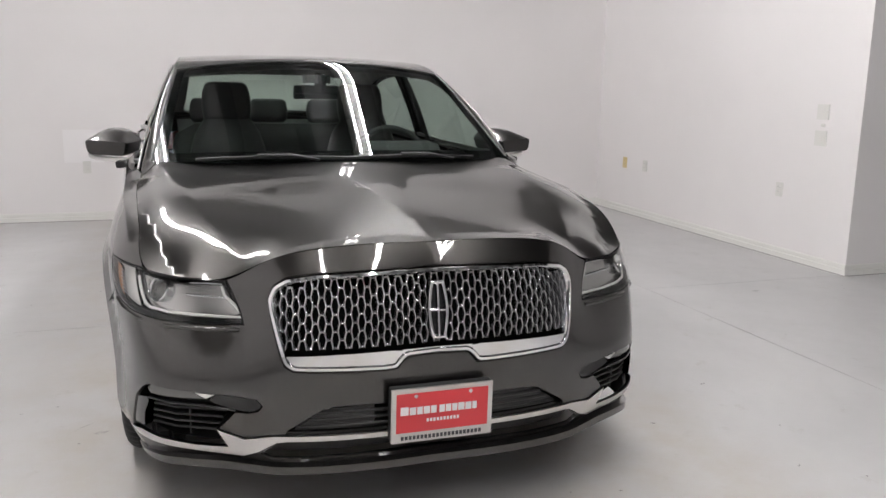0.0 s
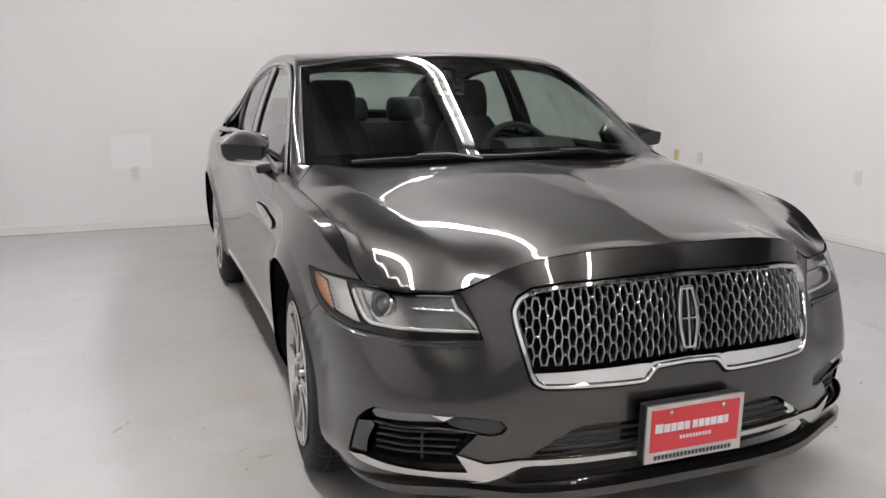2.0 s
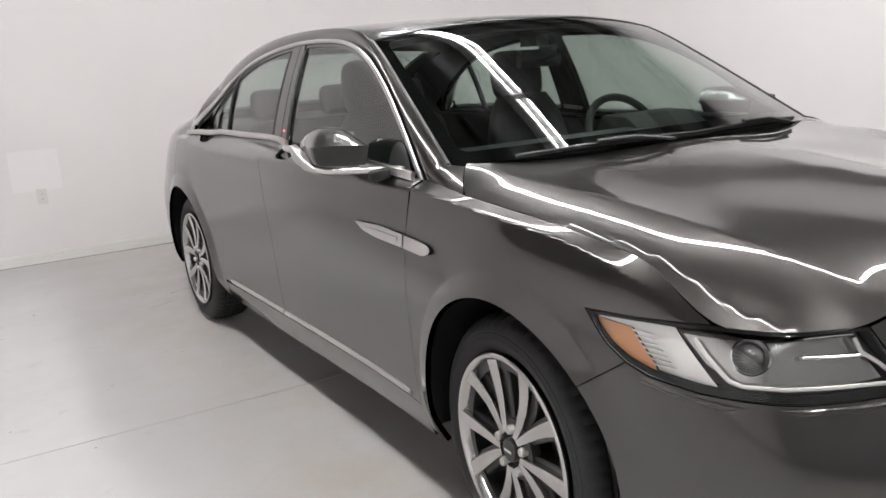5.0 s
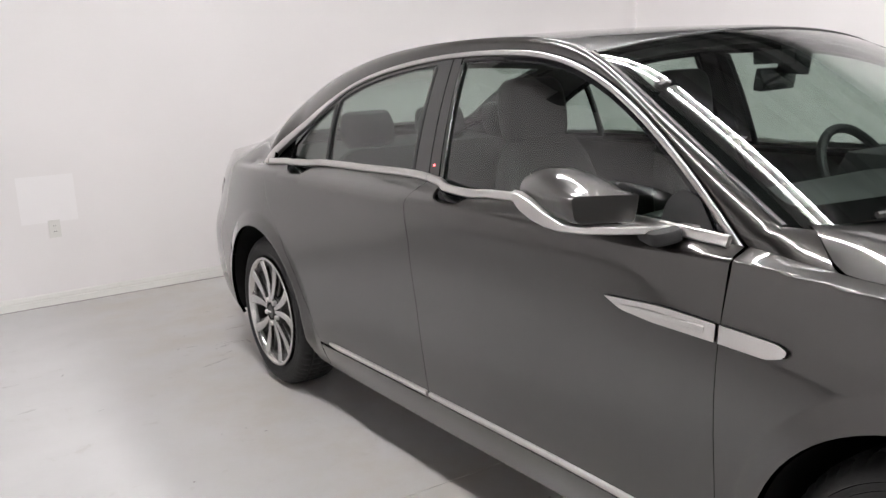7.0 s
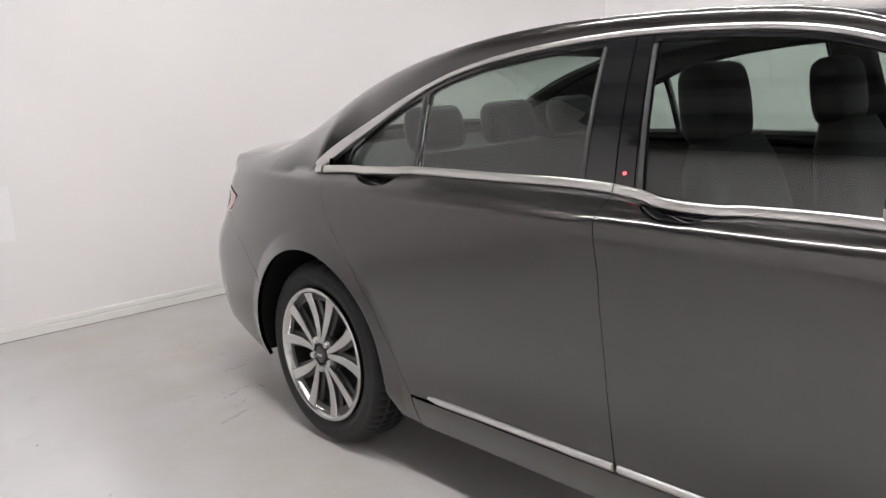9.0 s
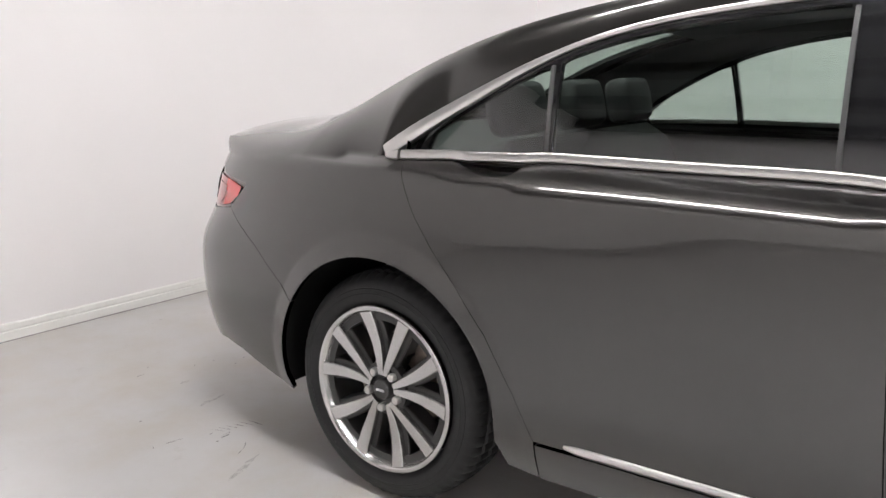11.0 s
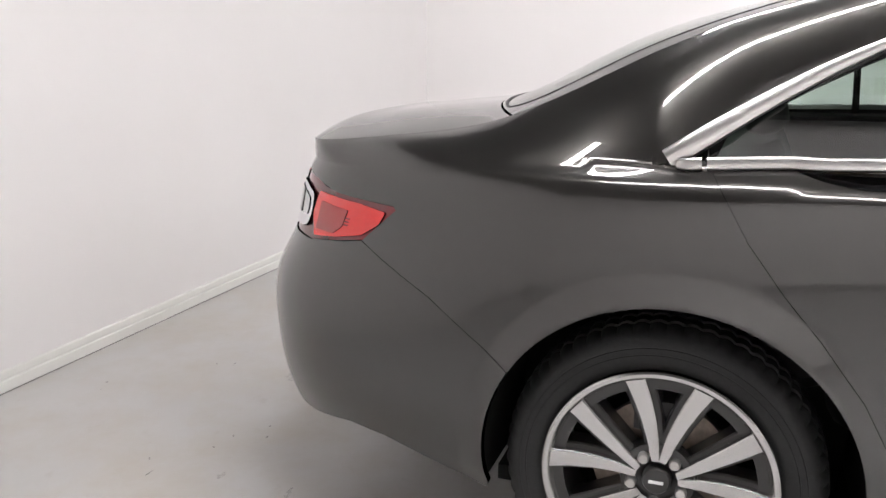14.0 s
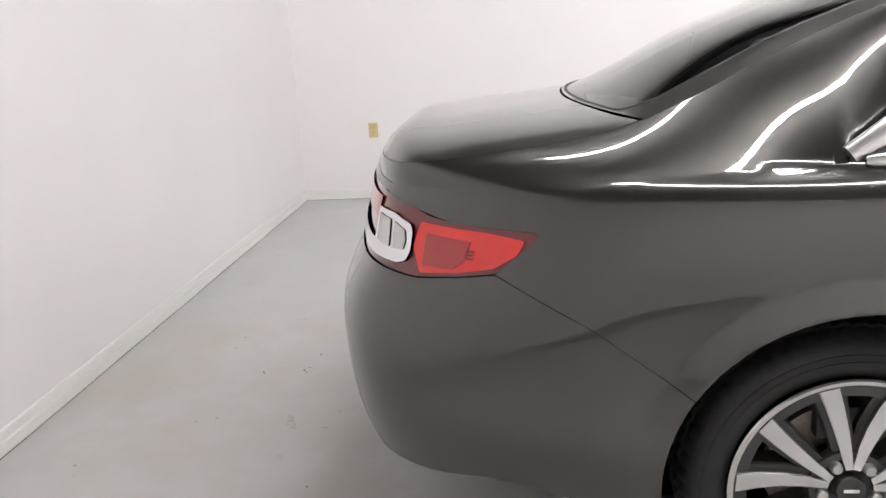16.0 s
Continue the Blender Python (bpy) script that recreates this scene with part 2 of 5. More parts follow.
def patch(S, poly, step=.04, gap=.0015, depth=.014, holes=(), mirror=False, ref=(-1, 0, 0), lift=0.0):
    """Mesh of the piece of the surface S inside a polygon of its two parameters, with a folded edge all round."""
    outer = dense(inset(poly, gap) if gap else poly, step)
    loops = [outer] + [dense(inset(h, -gap) if gap else h, step) for h in holes]
    lo, hi = outer.min(0), outer.max(0)
    gx, gy = np.meshgrid(np.arange(lo[0] + step / 2, hi[0], step), np.arange(lo[1] + step / 2, hi[1], step))
    g = np.stack([gx.ravel(), gy.ravel()], -1)
    keep = within(g, outer)
    for h in loops[1:]:
        keep &= ~within(g, h)
    g = g[keep]
    rim = np.concatenate(loops)
    if len(g):
        far = np.min(np.linalg.norm(g[:, None] - rim[None], axis=2), axis=1) > step * .35
        g = g[far]
    pts = np.concatenate([rim, g]) if len(g) else rim
    edges, k = [], 0
    for l in loops:
        edges += [(k + i, k + (i + 1) % len(l)) for i in range(len(l))]
        k += len(l)
    from mathutils import geometry
    vs, _, fs, *_ = geometry.delaunay_2d_cdt([Vector(p) for p in pts], edges, [], 0, 1e-6)
    uv = np.array([tuple(v) for v in vs])
    fs = np.array([f for f in fs])
    cen = uv[fs].mean(1)
    ok = within(cen, outer)
    for h in loops[1:]:
        ok &= ~within(cen, h)
    fs = fs[ok]
    e = 1e-3

    def normal(q):
        n = np.cross(S(q[:, 0] + e, q[:, 1]) - S(q[:, 0] - e, q[:, 1]), S(q[:, 0], q[:, 1] + e) - S(q[:, 0], q[:, 1] - e))
        n /= np.maximum(np.linalg.norm(n, axis=1), 1e-12)[:, None]
        return n

    n = normal(uv)
    if np.mean(n @ np.asarray(ref, float)) < 0:
        n = -n
    v = S(uv[:, 0], uv[:, 1]) + n * lift
    f = fs.copy()
    fn = np.cross(v[f[:, 1]] - v[f[:, 0]], v[f[:, 2]] - v[f[:, 0]])
    flip = np.sum(fn * n[f].mean(1), axis=1) < 0
    f[flip] = f[flip][:, ::-1]
    verts, norms, faces = list(v), list(n), [tuple(t) for t in f]
    for l in loops if depth else ():
        ln = normal(l)
        if np.mean(ln @ np.asarray(ref, float)) < 0:
            ln = -ln
        a = S(l[:, 0], l[:, 1]) + ln * lift
        b = a - ln * depth
        t = np.roll(a, -1, axis=0) - np.roll(a, 1, axis=0)
        o = np.cross(t, ln)
        o /= np.maximum(np.linalg.norm(o, axis=1), 1e-9)[:, None]
        mid = a.mean(0)
        sgn = 1 if np.sum((a - mid) * o) > 0 else -1
        if l is not outer:
            sgn = -sgn
        base, m = len(verts), len(l)
        verts += list(a) + list(b)
        norms += list((o * sgn + ln * .6) / 1.17) + list(o * sgn)
        for i in range(m):
            j = (i + 1) % m
            q = (base + i, base + j, base + m + j, base + m + i)
            faces.append(q if sgn * (1 if l is outer else -1) > 0 else q[::-1])
    verts, norms = np.array(verts), np.array(norms)
    if mirror:
        verts, norms = verts * (-1, 1, 1), norms * (-1, 1, 1)
        faces = [t[::-1] for t in faces]
    return to_mesh("patch", verts, faces, norms)


def sweep(path, normals, section, closed=False, taper=None, cap=True):
    """A section (across, out) swept along points; out follows the normals given."""
    p, n = np.asarray(path, float), np.asarray(normals, float)
    if n.ndim == 1:
        n = np.broadcast_to(n, p.shape)
    t = np.roll(p, -1, axis=0) - np.roll(p, 1, axis=0)
    if not closed:
        t[0], t[-1] = p[1] - p[0], p[-1] - p[-2]
    t /= np.maximum(np.linalg.norm(t, axis=1), 1e-9)[:, None]
    b = np.cross(t, n)
    b /= np.maximum(np.linalg.norm(b, axis=1), 1e-9)[:, None]
    n = np.cross(b, t)
    sec = np.asarray(section, float)
    m = len(sec)
    k = np.ones(len(p)) if taper is None else np.asarray(taper, float)
    verts = np.concatenate([p[i] + k[i] * (sec[:, :1] * b[i] + sec[:, 1:] * n[i]) for i in range(len(p))])
    faces = []
    for i in range(len(p) if closed else len(p) - 1):
        i2 = (i + 1) % len(p)
        for j in range(m):
            faces.append((i * m + j, i * m + (j + 1) % m, i2 * m + (j + 1) % m, i2 * m + j))
    if cap and not closed:
        faces += [tuple(range(m))[::-1], tuple((len(p) - 1) * m + j for j in range(m))]
    bm = bmesh.new()
    vs = [bm.verts.new(v) for v in verts]
    for f in faces:
        try:
            bm.faces.new([vs[i] for i in f])
        except ValueError:
            pass
    bmesh.ops.recalc_face_normals(bm, faces=bm.faces)
    return bm


def oval(a, b, n=10):
    return [(a * math.cos(2 * math.pi * i / n), b * math.sin(2 * math.pi * i / n)) for i in range(n)]


def slab(a, b, r=.3, lift=0.0):
    """Rounded rectangle section, half width a, height b above lift."""
    q = rounded([(-a, lift), (a, lift), (a, lift + b), (-a, lift + b)], [0, 0, r * b, r * b], 3)
    return [tuple(v) for v in q]


def box(bm, x0, x1, y0, y1, z0, z1):
    vs = [bm.verts.new((x, y, z)) for z in (z0, z1) for y in (y0, y1) for x in (x0, x1)]
    for f in ((0, 2, 3, 1), (4, 5, 7, 6), (0, 1, 5, 4), (2, 6, 7, 3), (0, 4, 6, 2), (1, 3, 7, 5)):
        bm.faces.new([vs[i] for i in f])


def bevel(bm, w, n=2, angle=.6):
    es = [e for e in bm.edges if len(e.link_faces) == 2 and e.calc_face_angle(0) > angle]
    bmesh.ops.bevel(bm, geom=es, offset=w, segments=n, profile=.6, affect="EDGES", clamp_overlap=True)
    return bm


def loft(rings, cap=True):
    """Skin over rings of points of equal number."""
    bm = bmesh.new()
    vs = [[bm.verts.new(tuple(p)) for p in r] for r in rings]
    m = len(rings[0])
    for a, b in zip(vs, vs[1:]):
        for j in range(m):
            bm.faces.new((a[j], a[(j + 1) % m], b[(j + 1) % m], b[j]))
    if cap:
        bm.faces.new(vs[0][::-1])
        bm.faces.new(vs[-1])
    bmesh.ops.recalc_face_normals(bm, faces=bm.faces)
    return bm


def spun(profile, n=48, axis_x=0.0, closed=False):
    """Turned solid round the x axis from (x, radius) pairs."""
    bm = bmesh.new()
    rings = []
    for i in range(n):
        a = 2 * math.pi * i / n
        rings.append([bm.verts.new((x + axis_x, r * math.cos(a), r * math.sin(a))) for x, r in profile])
    m = len(profile)
    for i in range(n):
        a, b = rings[i], rings[(i + 1) % n]
        for j in range(m if closed else m - 1):
            bm.faces.new((a[j], a[(j + 1) % m], b[(j + 1) % m], b[j]))
    bmesh.ops.remove_doubles(bm, verts=bm.verts, dist=1e-6)
    bmesh.ops.recalc_face_normals(bm, faces=bm.faces)
    return bm


def moved(bm, m):
    bmesh.ops.transform(bm, matrix=m, verts=bm.verts)
    return bm


def joined(*bms):
    out = bmesh.new()
    for b in bms:
        me = bpy.data.meshes.new("tmp")
        b.to_mesh(me)
        b.free()
        out.from_mesh(me)
        bpy.data.meshes.remove(me)
    return out

# ---------------------------------------------------------------- the room
BACK, EAST, WEST, FRONT, HIGH = 5.46, 4.11, -5.3, -7.6, 3.8
JOG_Y, JOG_X = 1.64, 9.0


def structure(name, bm, material, label, category, smooth=False):
    return tagged(part(name, bm, material, None, "", smooth), label, category, kind="structure")


def block(x0, x1, y0, y1, z0, z1):
    bm = bmesh.new()
    box(bm, x0, x1, y0, y1, z0, z1)
    return bm


def floor_slabs():
    """Four slabs with narrow sawn joints between them."""
    bm = bmesh.new()
    xs, ys = (WEST - .2, 2.405, JOG_X + .2), (FRONT - .2, -2.6, 1.665, BACK + .2)
    for i in range(2):
        for j in range(3):
            box(bm, xs[i] + (.002 if i else 0), xs[i + 1] - (.002 if i < 1 else 0), ys[j] + (.002 if j else 0), ys[j + 1] - (.002 if j < 2 else 0), -.15, 0)
    return bm


structure("floor", floor_slabs(), FLOOR, "pale grey painted concrete floor, scuffed and stained", "floor")
structure("ceiling", block(WEST - .2, JOG_X + .2, FRONT - .2, BACK + .2, HIGH, HIGH + .15), CEILING, "plain painted ceiling with lamp strips", "ceiling")
structure("wall_north", block(WEST, EAST + .2, BACK, BACK + .2, 0, HIGH), WALL, "white painted wall behind the car, faint patches", "wall")
structure("wall_east", block(EAST, EAST + .2, JOG_Y, BACK, 0, HIGH), WALL, "white painted side wall with switches", "wall")
structure("wall_jog", block(EAST + .2, JOG_X, JOG_Y + .002, JOG_Y + .2, 0, HIGH), WALL, "white painted wall of the recess", "wall")
structure("wall_west", block(WEST - .2, WEST, FRONT, BACK + .2, 0, HIGH), WALL, "plain white wall", "wall")
# unseen wall, greyed so that the front bumper mirrors less light
structure("wall_south", block(WEST, JOG_X, FRONT - .2, FRONT, 0, HIGH), DIMMED, "plain unseen wall, darkened to dim the bumper's reflections", "wall")
structure("wall_far_east", block(JOG_X, JOG_X + .2, FRONT, JOG_Y + .2, 0, HIGH), WALL, "plain white wall", "wall")
structure("floor_joint", joined(block(2.39, 2.42, FRONT, BACK, -.10, -.006), block(WEST, JOG_X, 1.65, 1.68, -.10, -.0065), block(WEST, JOG_X, -2.615, -2.585, -.10, -.0065)), JOINT,
          "dark sealed joints in the concrete floor", "floor joint")


def board(axis, at, a, b, out, tall=1.0):
    """Two-step baseboard along a wall; out is the way into the room."""
    prof = [(0, .004), (.017, .004), (.0165, .044 * tall), (.0085, .047 * tall), (.0085, .052 * tall), (.0125, .055 * tall), (.011, .078 * tall), (.007, .084 * tall), (0, .084 * tall)]
    n = max(2, int(abs(b - a) / .25))
    rings = []
    for i in range(n + 1):
        t = a + (b - a) * i / n
        w = .0015 * math.sin(t * 5.1) + .001 * math.sin(t * 13.7)
        rings.append([((at + out * (d + (w if d else 0)), t, z) if axis == "x" else (t, at + out * (d + (w if d else 0)), z)) for d, z in prof])
    return loft(rings)


structure("baseboard_north", board("y", BACK, WEST, EAST - .016, -1), TRIM, "white painted wooden baseboard, uneven and chipped", "baseboard")
structure("baseboard_east", board("x", EAST, JOG_Y, BACK, -1), TRIM, "white painted wooden baseboard", "baseboard")
structure("baseboard_jog", board("y", JOG_Y, EAST - .016, JOG_X, -1), TRIM, "white painted wooden baseboard", "baseboard")
structure("baseboard_west", board("x", WEST, FRONT, BACK, 1, 1.5), VINYL, "dark grey vinyl baseboard", "baseboard")
structure("baseboard_south", board("y", FRONT, WEST, JOG_X, 1), TRIM, "white painted wooden baseboard", "baseboard")
structure("dirt_line", joined(block(WEST, EAST, BACK - .019, BACK, 0, .004), block(EAST - .019, EAST, JOG_Y, BACK - .02, 0, .004), block(EAST, JOG_X, JOG_Y - .019, JOG_Y, 0, .004)), JOINT,
          "dark dirty gap under the baseboards", "floor gap")
structure("wall_patch", moved(bevel(block(-.175, .175, -.0012, 0, -.155, .155), .001, 1), pose(-1.40, BACK, .715, 0, 0, 0)), FRESH, "square of fresh white paint on the wall", "paint patch")
for bx in [-4.98 + .86 * i for i in range(16)]:
    structure("ceiling_beam", block(bx - .09, bx + .09, FRONT, BACK, HIGH - .20, HIGH), BEAM, "dark steel beam under the ceiling", "beam")


def plate(name, label, category, material, slots, m):
    """Wall plate facing -y at the origin, with its slots or rockers."""
    base = part(name, bevel(block(-.036, .036, -.011, 0, -.058, .058), .003, 2), material)
    base.matrix_basis = m
    tagged(base, label, category)
    for z, h in ((.02, .013), (-.02, .013)):
        part("socket" if slots else "rocker", bevel(block(-.016, .016, -.014, -.009, z - h, z + h), .004, 2), material, base)
        if slots:
            for x in (-.006, .006):
                part("slot", block(x - .0012, x + .0012, -.0145, -.0135, z - .003, z + .006), BLACK, base, smooth=False)
    part("screw", moved(spun([(-.001, .003), (.001, .003), (.0015, 0)], 8), pose(0, -.0115, 0, 0, 0, -90)), SATIN, base)
    return base


plate("wall_outlet", "white power outlet on the white wall", "outlet", PLATEW, True, pose(-1.38, BACK, .515))
plate("wall_outlet", "ivory power outlet on the white wall", "outlet", IVORY, True, pose(EAST, 4.86, .55, 0, 0, -90))
plate("wall_outlet", "white power outlet low on the side wall", "outlet", PLATEW, True, pose(EAST, 4.46, .55, 0, 0, -90))
plate("wall_outlet", "white power outlet below the switches", "outlet", PLATEW, True, pose(EAST, 2.42, .56, 0, 0, -90))
for z, lab in ((1.205, "white double light switch, upper of two"), (1.005, "white double light switch, lower of two")):
    plate("light_switch", lab, "switch", PLATEW, False, pose(EAST, 2.02, z, 0, 0, -90) @ Matrix.Diagonal((1.65, 1, 1, 1)))
tagged(part("wall_sensor", bevel(moved(block(-.02, .02, -.012, 0, -.012, .012), pose(EAST, 2.01, 1.105, 0, 0, -90)), .003, 1), PLATEW), "small white sensor box between the switches", "sensor")


def smear(x, y, length, width, turn, seed):
    """Ragged thin mark on the floor, tapering at both ends."""
    rng = random.Random(seed)
    bm = bmesh.new()
    n = 9
    top, low = [], []
    for i in range(n + 1):
        f = i / n
        w = width * (math.sin(math.pi * min(.97, max(.03, f))) ** .6) * rng.uniform(.45, 1.0) / 2
        b = .12 * width * rng.uniform(-1, 1)
        top.append(bm.verts.new((length * (f - .5), b + w, 0)))
        low.append(bm.verts.new((length * (f - .5), b - w, 0)))
    for i in range(n):
        bm.faces.new((low[i], low[i + 1], top[i + 1], top[i]))
    return moved(bm, pose(x, y, .0008, 0, 0, turn))


def smears(rows, seed):
    return joined(*[smear(*r, seed + i) for i, r in enumerate(rows)])


_f = bpy.data.objects["floor"]
part("rubber_scuff", smears([(-1.02, 3.853, .075, .007, -11), (-1.09, 3.868, .03, .005, 60), (-.873, 3.747, .055, .022, 20), (-.74, 3.745, .085, .007, -88), (-.765, 3.765, .07, .006, -80),
                             (-.79, 3.772, .065, .007, -78), (-.815, 3.78, .06, .006, -76), (-.84, 3.79, .06, .005, -74), (-.865, 3.80, .05, .005, -70), (-.90, 3.796, .016, .010, 0), (-.89, 3.626, .06, .006, 40),
                             (-.93, 3.60, .05, .004, 25)], 3), SCUFF, _f, "dark rubber scuffs beside the wheel", smooth=False)
part("dirt_speck", smears([(-.365, 4.31, .016, .010, 10), (-.398, 4.421, .02, .008, 30), (-.488, 4.437, .014, .008, 50), (-.704, 4.52, .04, .009, 0), (-.626, 4.582, .02, .009, 40),
                           (.585, 4.745, .032, .014, 20), (.862, 4.956, .02, .012, 10), (.15, 4.866, .018, .010, 40), (.173, 4.797, .03, .012, 10), (.597, 4.576, .05, .012, 30), (.63, 4.56, .04, .008, 60),
                           (.772, 4.549, .02, .010, 0), (-.288, 4.346, .012, .009, 0), (-.223, 5.127, .015, .009, 0), (.10, 4.379, .03, .006, 70), (.225, 4.353, .012, .008, 0),
                           (-1.632, 3.205, .03, .008, 30), (-1.265, 3.426, .02, .010, 20), (-1.199, 2.582, .014, .010, 0), (-1.143, 2.501, .014, .010, 0), (-1.681, 3.838, .03, .010, 60),
                           (-1.213, .462, .018, .012, 10), (-1.343, .416, .014, .012, 0), (-1.75, .9, .03, .006, 15), (-2.1, 1.2, .016, .008, 0),
                           (1.632, -0.06, 0.035, 0.014, 20), (3.121, 1.415, 0.06, 0.02, 0), (1.447, -0.907, 0.03, 0.012, 40), (1.141, -0.405, 0.03, 0.012, -20), (0.7, -0.889, 0.02, 0.01, 0)], 40), SCUFF, _f, "small dark specks of dirt", smooth=False)
part("pale_smear", smears([(-.639, 4.302, .05, .028, 10), (-1.02, .13, .06, .035, 10), (-1.935, 3.847, .11, .018, 3), (-1.903, 3.415, .08, .03, 10), (-1.09, .208, .10, .010, 44), (-1.52, .588, .14, .025, 60), (.144, 4.51, .12, .05, 20), (-1.0, 3.5, .20, .03, 20), (-.70, 4.05, .14, .03, 10)], 80),
     STAIN, _f, "faint brown smears on the paint", smooth=False)

# ceiling lamp strips: rows of twin tubes along the room


def strip_lamp():
    base = tagged(new("strip_lamp"), "white twin-tube ceiling strip lamp, switched on", "lamp", "ceiling lamp strips")
    part("housing", bevel(block(-.08, .08, -1.20, 1.20, .03, .26), .01), TRIM, base)
    for x in (-.055, .055):
        bm = spun([(-1.17, .001), (-1.17, .011), (1.17, .011), (1.17, .001)], 10)
        part("tube", moved(bm, pose(x, 0, .005, 0, 0, 90)), TUBE, base, "glowing fluorescent tube")
    return base


LAMPS = [(x, y) for x in (-1.62, .82) for y in (2.75, .31, -2.13, -4.57)]
_lamp = strip_lamp()
_lamp.matrix_basis = pose(*LAMPS[0], HIGH - .26)
for lx, ly in LAMPS[1:]:
    copy_thing(_lamp, pose(lx, ly, HIGH - .26))

# ---------------------------------------------------------------- curves and surfaces of the car
# x across the car (camera side negative), y from the front axle towards the tail, z up


class Cubic:
    """Natural cubic spline through (xs, ys), straight beyond its ends; linear in ys."""

    def __init__(self, xs, ys=None):
        self.x = np.asarray(xs, float)
        n, h = len(xs), np.diff(self.x)
        a, b = np.eye(n), np.zeros((n, n))
        for i in range(1, n - 1):
            a[i, i - 1:i + 2] = h[i - 1], 2 * (h[i - 1] + h[i]), h[i]
            b[i, i - 1:i + 2] = 6 / h[i - 1], -6 / h[i - 1] - 6 / h[i], 6 / h[i]
        self.m = np.linalg.solve(a, b)
        self.y = None if ys is None else np.asarray(ys, float)

    def weights(self, q):
        q = np.atleast_1d(np.asarray(q, float))
        x, n = self.x, len(self.x)
        c = np.clip(q, x[0], x[-1])
        i = np.clip(np.searchsorted(x, c) - 1, 0, n - 2)
        h = x[i + 1] - x[i]
        a, b = (x[i + 1] - c) / h, (c - x[i]) / h
        w = np.zeros((len(q), n))
        r = np.arange(len(q))
        w[r, i] += a
        w[r, i + 1] += b
        w += (((a ** 3 - a) * h * h / 6)[:, None] * self.m[i]) + (((b ** 3 - b) * h * h / 6)[:, None] * self.m[i + 1])
        return w

    def slope(self, end):
        x, y, k = self.x, self.y, self.m @ self.y
        if end == 0:
            h = x[1] - x[0]
            return (y[1] - y[0]) / h - h * k[1] / 6
        h = x[-1] - x[-2]
        return (y[-1] - y[-2]) / h + h * k[-2] / 6

    def __call__(self, q):
        q = np.atleast_1d(np.asarray(q, float))
        v = self.weights(q) @ self.y
        v += np.where(q < self.x[0], (q - self.x[0]) * self.slope(0), 0)
        v += np.where(q > self.x[-1], (q - self.x[-1]) * self.slope(1), 0)
        return v


class Curve3:
    """A smooth curve through points of any dimension, by its length."""

    def __init__(self, pts, lead=0, tail=0):
        p = np.asarray(pts, float)
        t = np.concatenate(([0], np.cumsum(np.linalg.norm(np.diff(p, axis=0), axis=1))))
        t -= t[lead]
        self.t, self.c, self.length = t, [Cubic(t, p[:, k]) for k in range(p.shape[1])], t[-1 - tail]

    def __call__(self, q):
        return np.stack([c(q) for c in self.c], -1)


# plan outline of the body at its widest, from the nose to the tail
OUT = Curve3([(-.45, -.914), (-.25, -.946), (0, -.955), (.25, -.946), (.45, -.914), (.63, -.837), (.785, -.70), (.89, -.50), (.940, -.25), (.955, -.02),
              (.945, .20), (.926, .45), (.911, .80), (.906, 1.3), (.906, 1.9), (.910, 2.4), (.920, 2.75), (.926, 3.05), (.908, 3.4), (.866, 3.68), (.795, 3.90), (.67, 4.05),
              (.48, 4.13), (.25, 4.168), (0, 4.18), (-.25, 4.168), (-.48, 4.13)], 2, 2)
RS = OUT.length - 6.3711
_s = np.linspace(0, OUT.length, 3000)
_p = OUT(_s)
_front, _side = _s < 1.3, (_s > .7) & (_s < 5.6 + RS)


def s_of_x(x):
    """Length along the outline at a half width, on the nose."""
    return np.interp(x, _p[_front, 0], _s[_front])


def s_of_y(y):
    return np.interp(y, _p[_side, 1], _s[_side])


# how far the skin lies inside that outline, station by station and height by height
ZK = (.20, .30, .40, .55, .70, .80, .90, .97, 1.01, 1.04, 1.08)
STATIONS = [float(s_of_x(0)), float(s_of_x(.45)), float(s_of_x(.62)), .85, float(s_of_y(-.5)), float(s_of_y(-.15)), float(s_of_y(.2)), float(s_of_y(.7)),
            float(s_of_y(2.2)), float(s_of_y(3.0)), float(s_of_y(3.68)), float(s_of_y(3.98)), OUT.length]
INSET = np.array([
    (.040, .012, .000, .002, .018, .040, .080, .135, .181, .220, .300),
    (.040, .010, .000, .002, .025, .050, .095, .140, .188, .230, .300),
    (.045, .010, .000, .008, .072, .100, .145, .188, .226, .262, .322),
    (.020, -.022, -.034, -.026, .012, .054, .112, .158, .206, .245, .315),
    (.045, -.004, -.010, -.008, -.006, .018, .078, .140, .196, .240, .310),
    (.075, .030, .012, .002, .000, .008, .050, .112, .170, .222, .295),
    (.075, .032, .015, .006, .001, .010, .036, .070, .094, .118, .190),
    (.075, .035, .020, .010, .002, .000, .006, .020, .050, .100, .180),
    (.075, .035, .020, .012, .003, .000, .003, .014, .040, .092, .175),
    (.080, .035, .015, .006, .000, .003, .014, .034, .060, .100, .160),
    (.070, .032, .010, .000, .012, .034, .058, .082, .106, .142, .210),
    (.110, .050, .014, -.004, .010, .055, .082, .105, .128, .150, .210),
    (.110, .050, .014, -.004, .010, .050, .074, .092, .110, .130, .190)])
_zc, _sc = Cubic(ZK), Cubic(STATIONS)


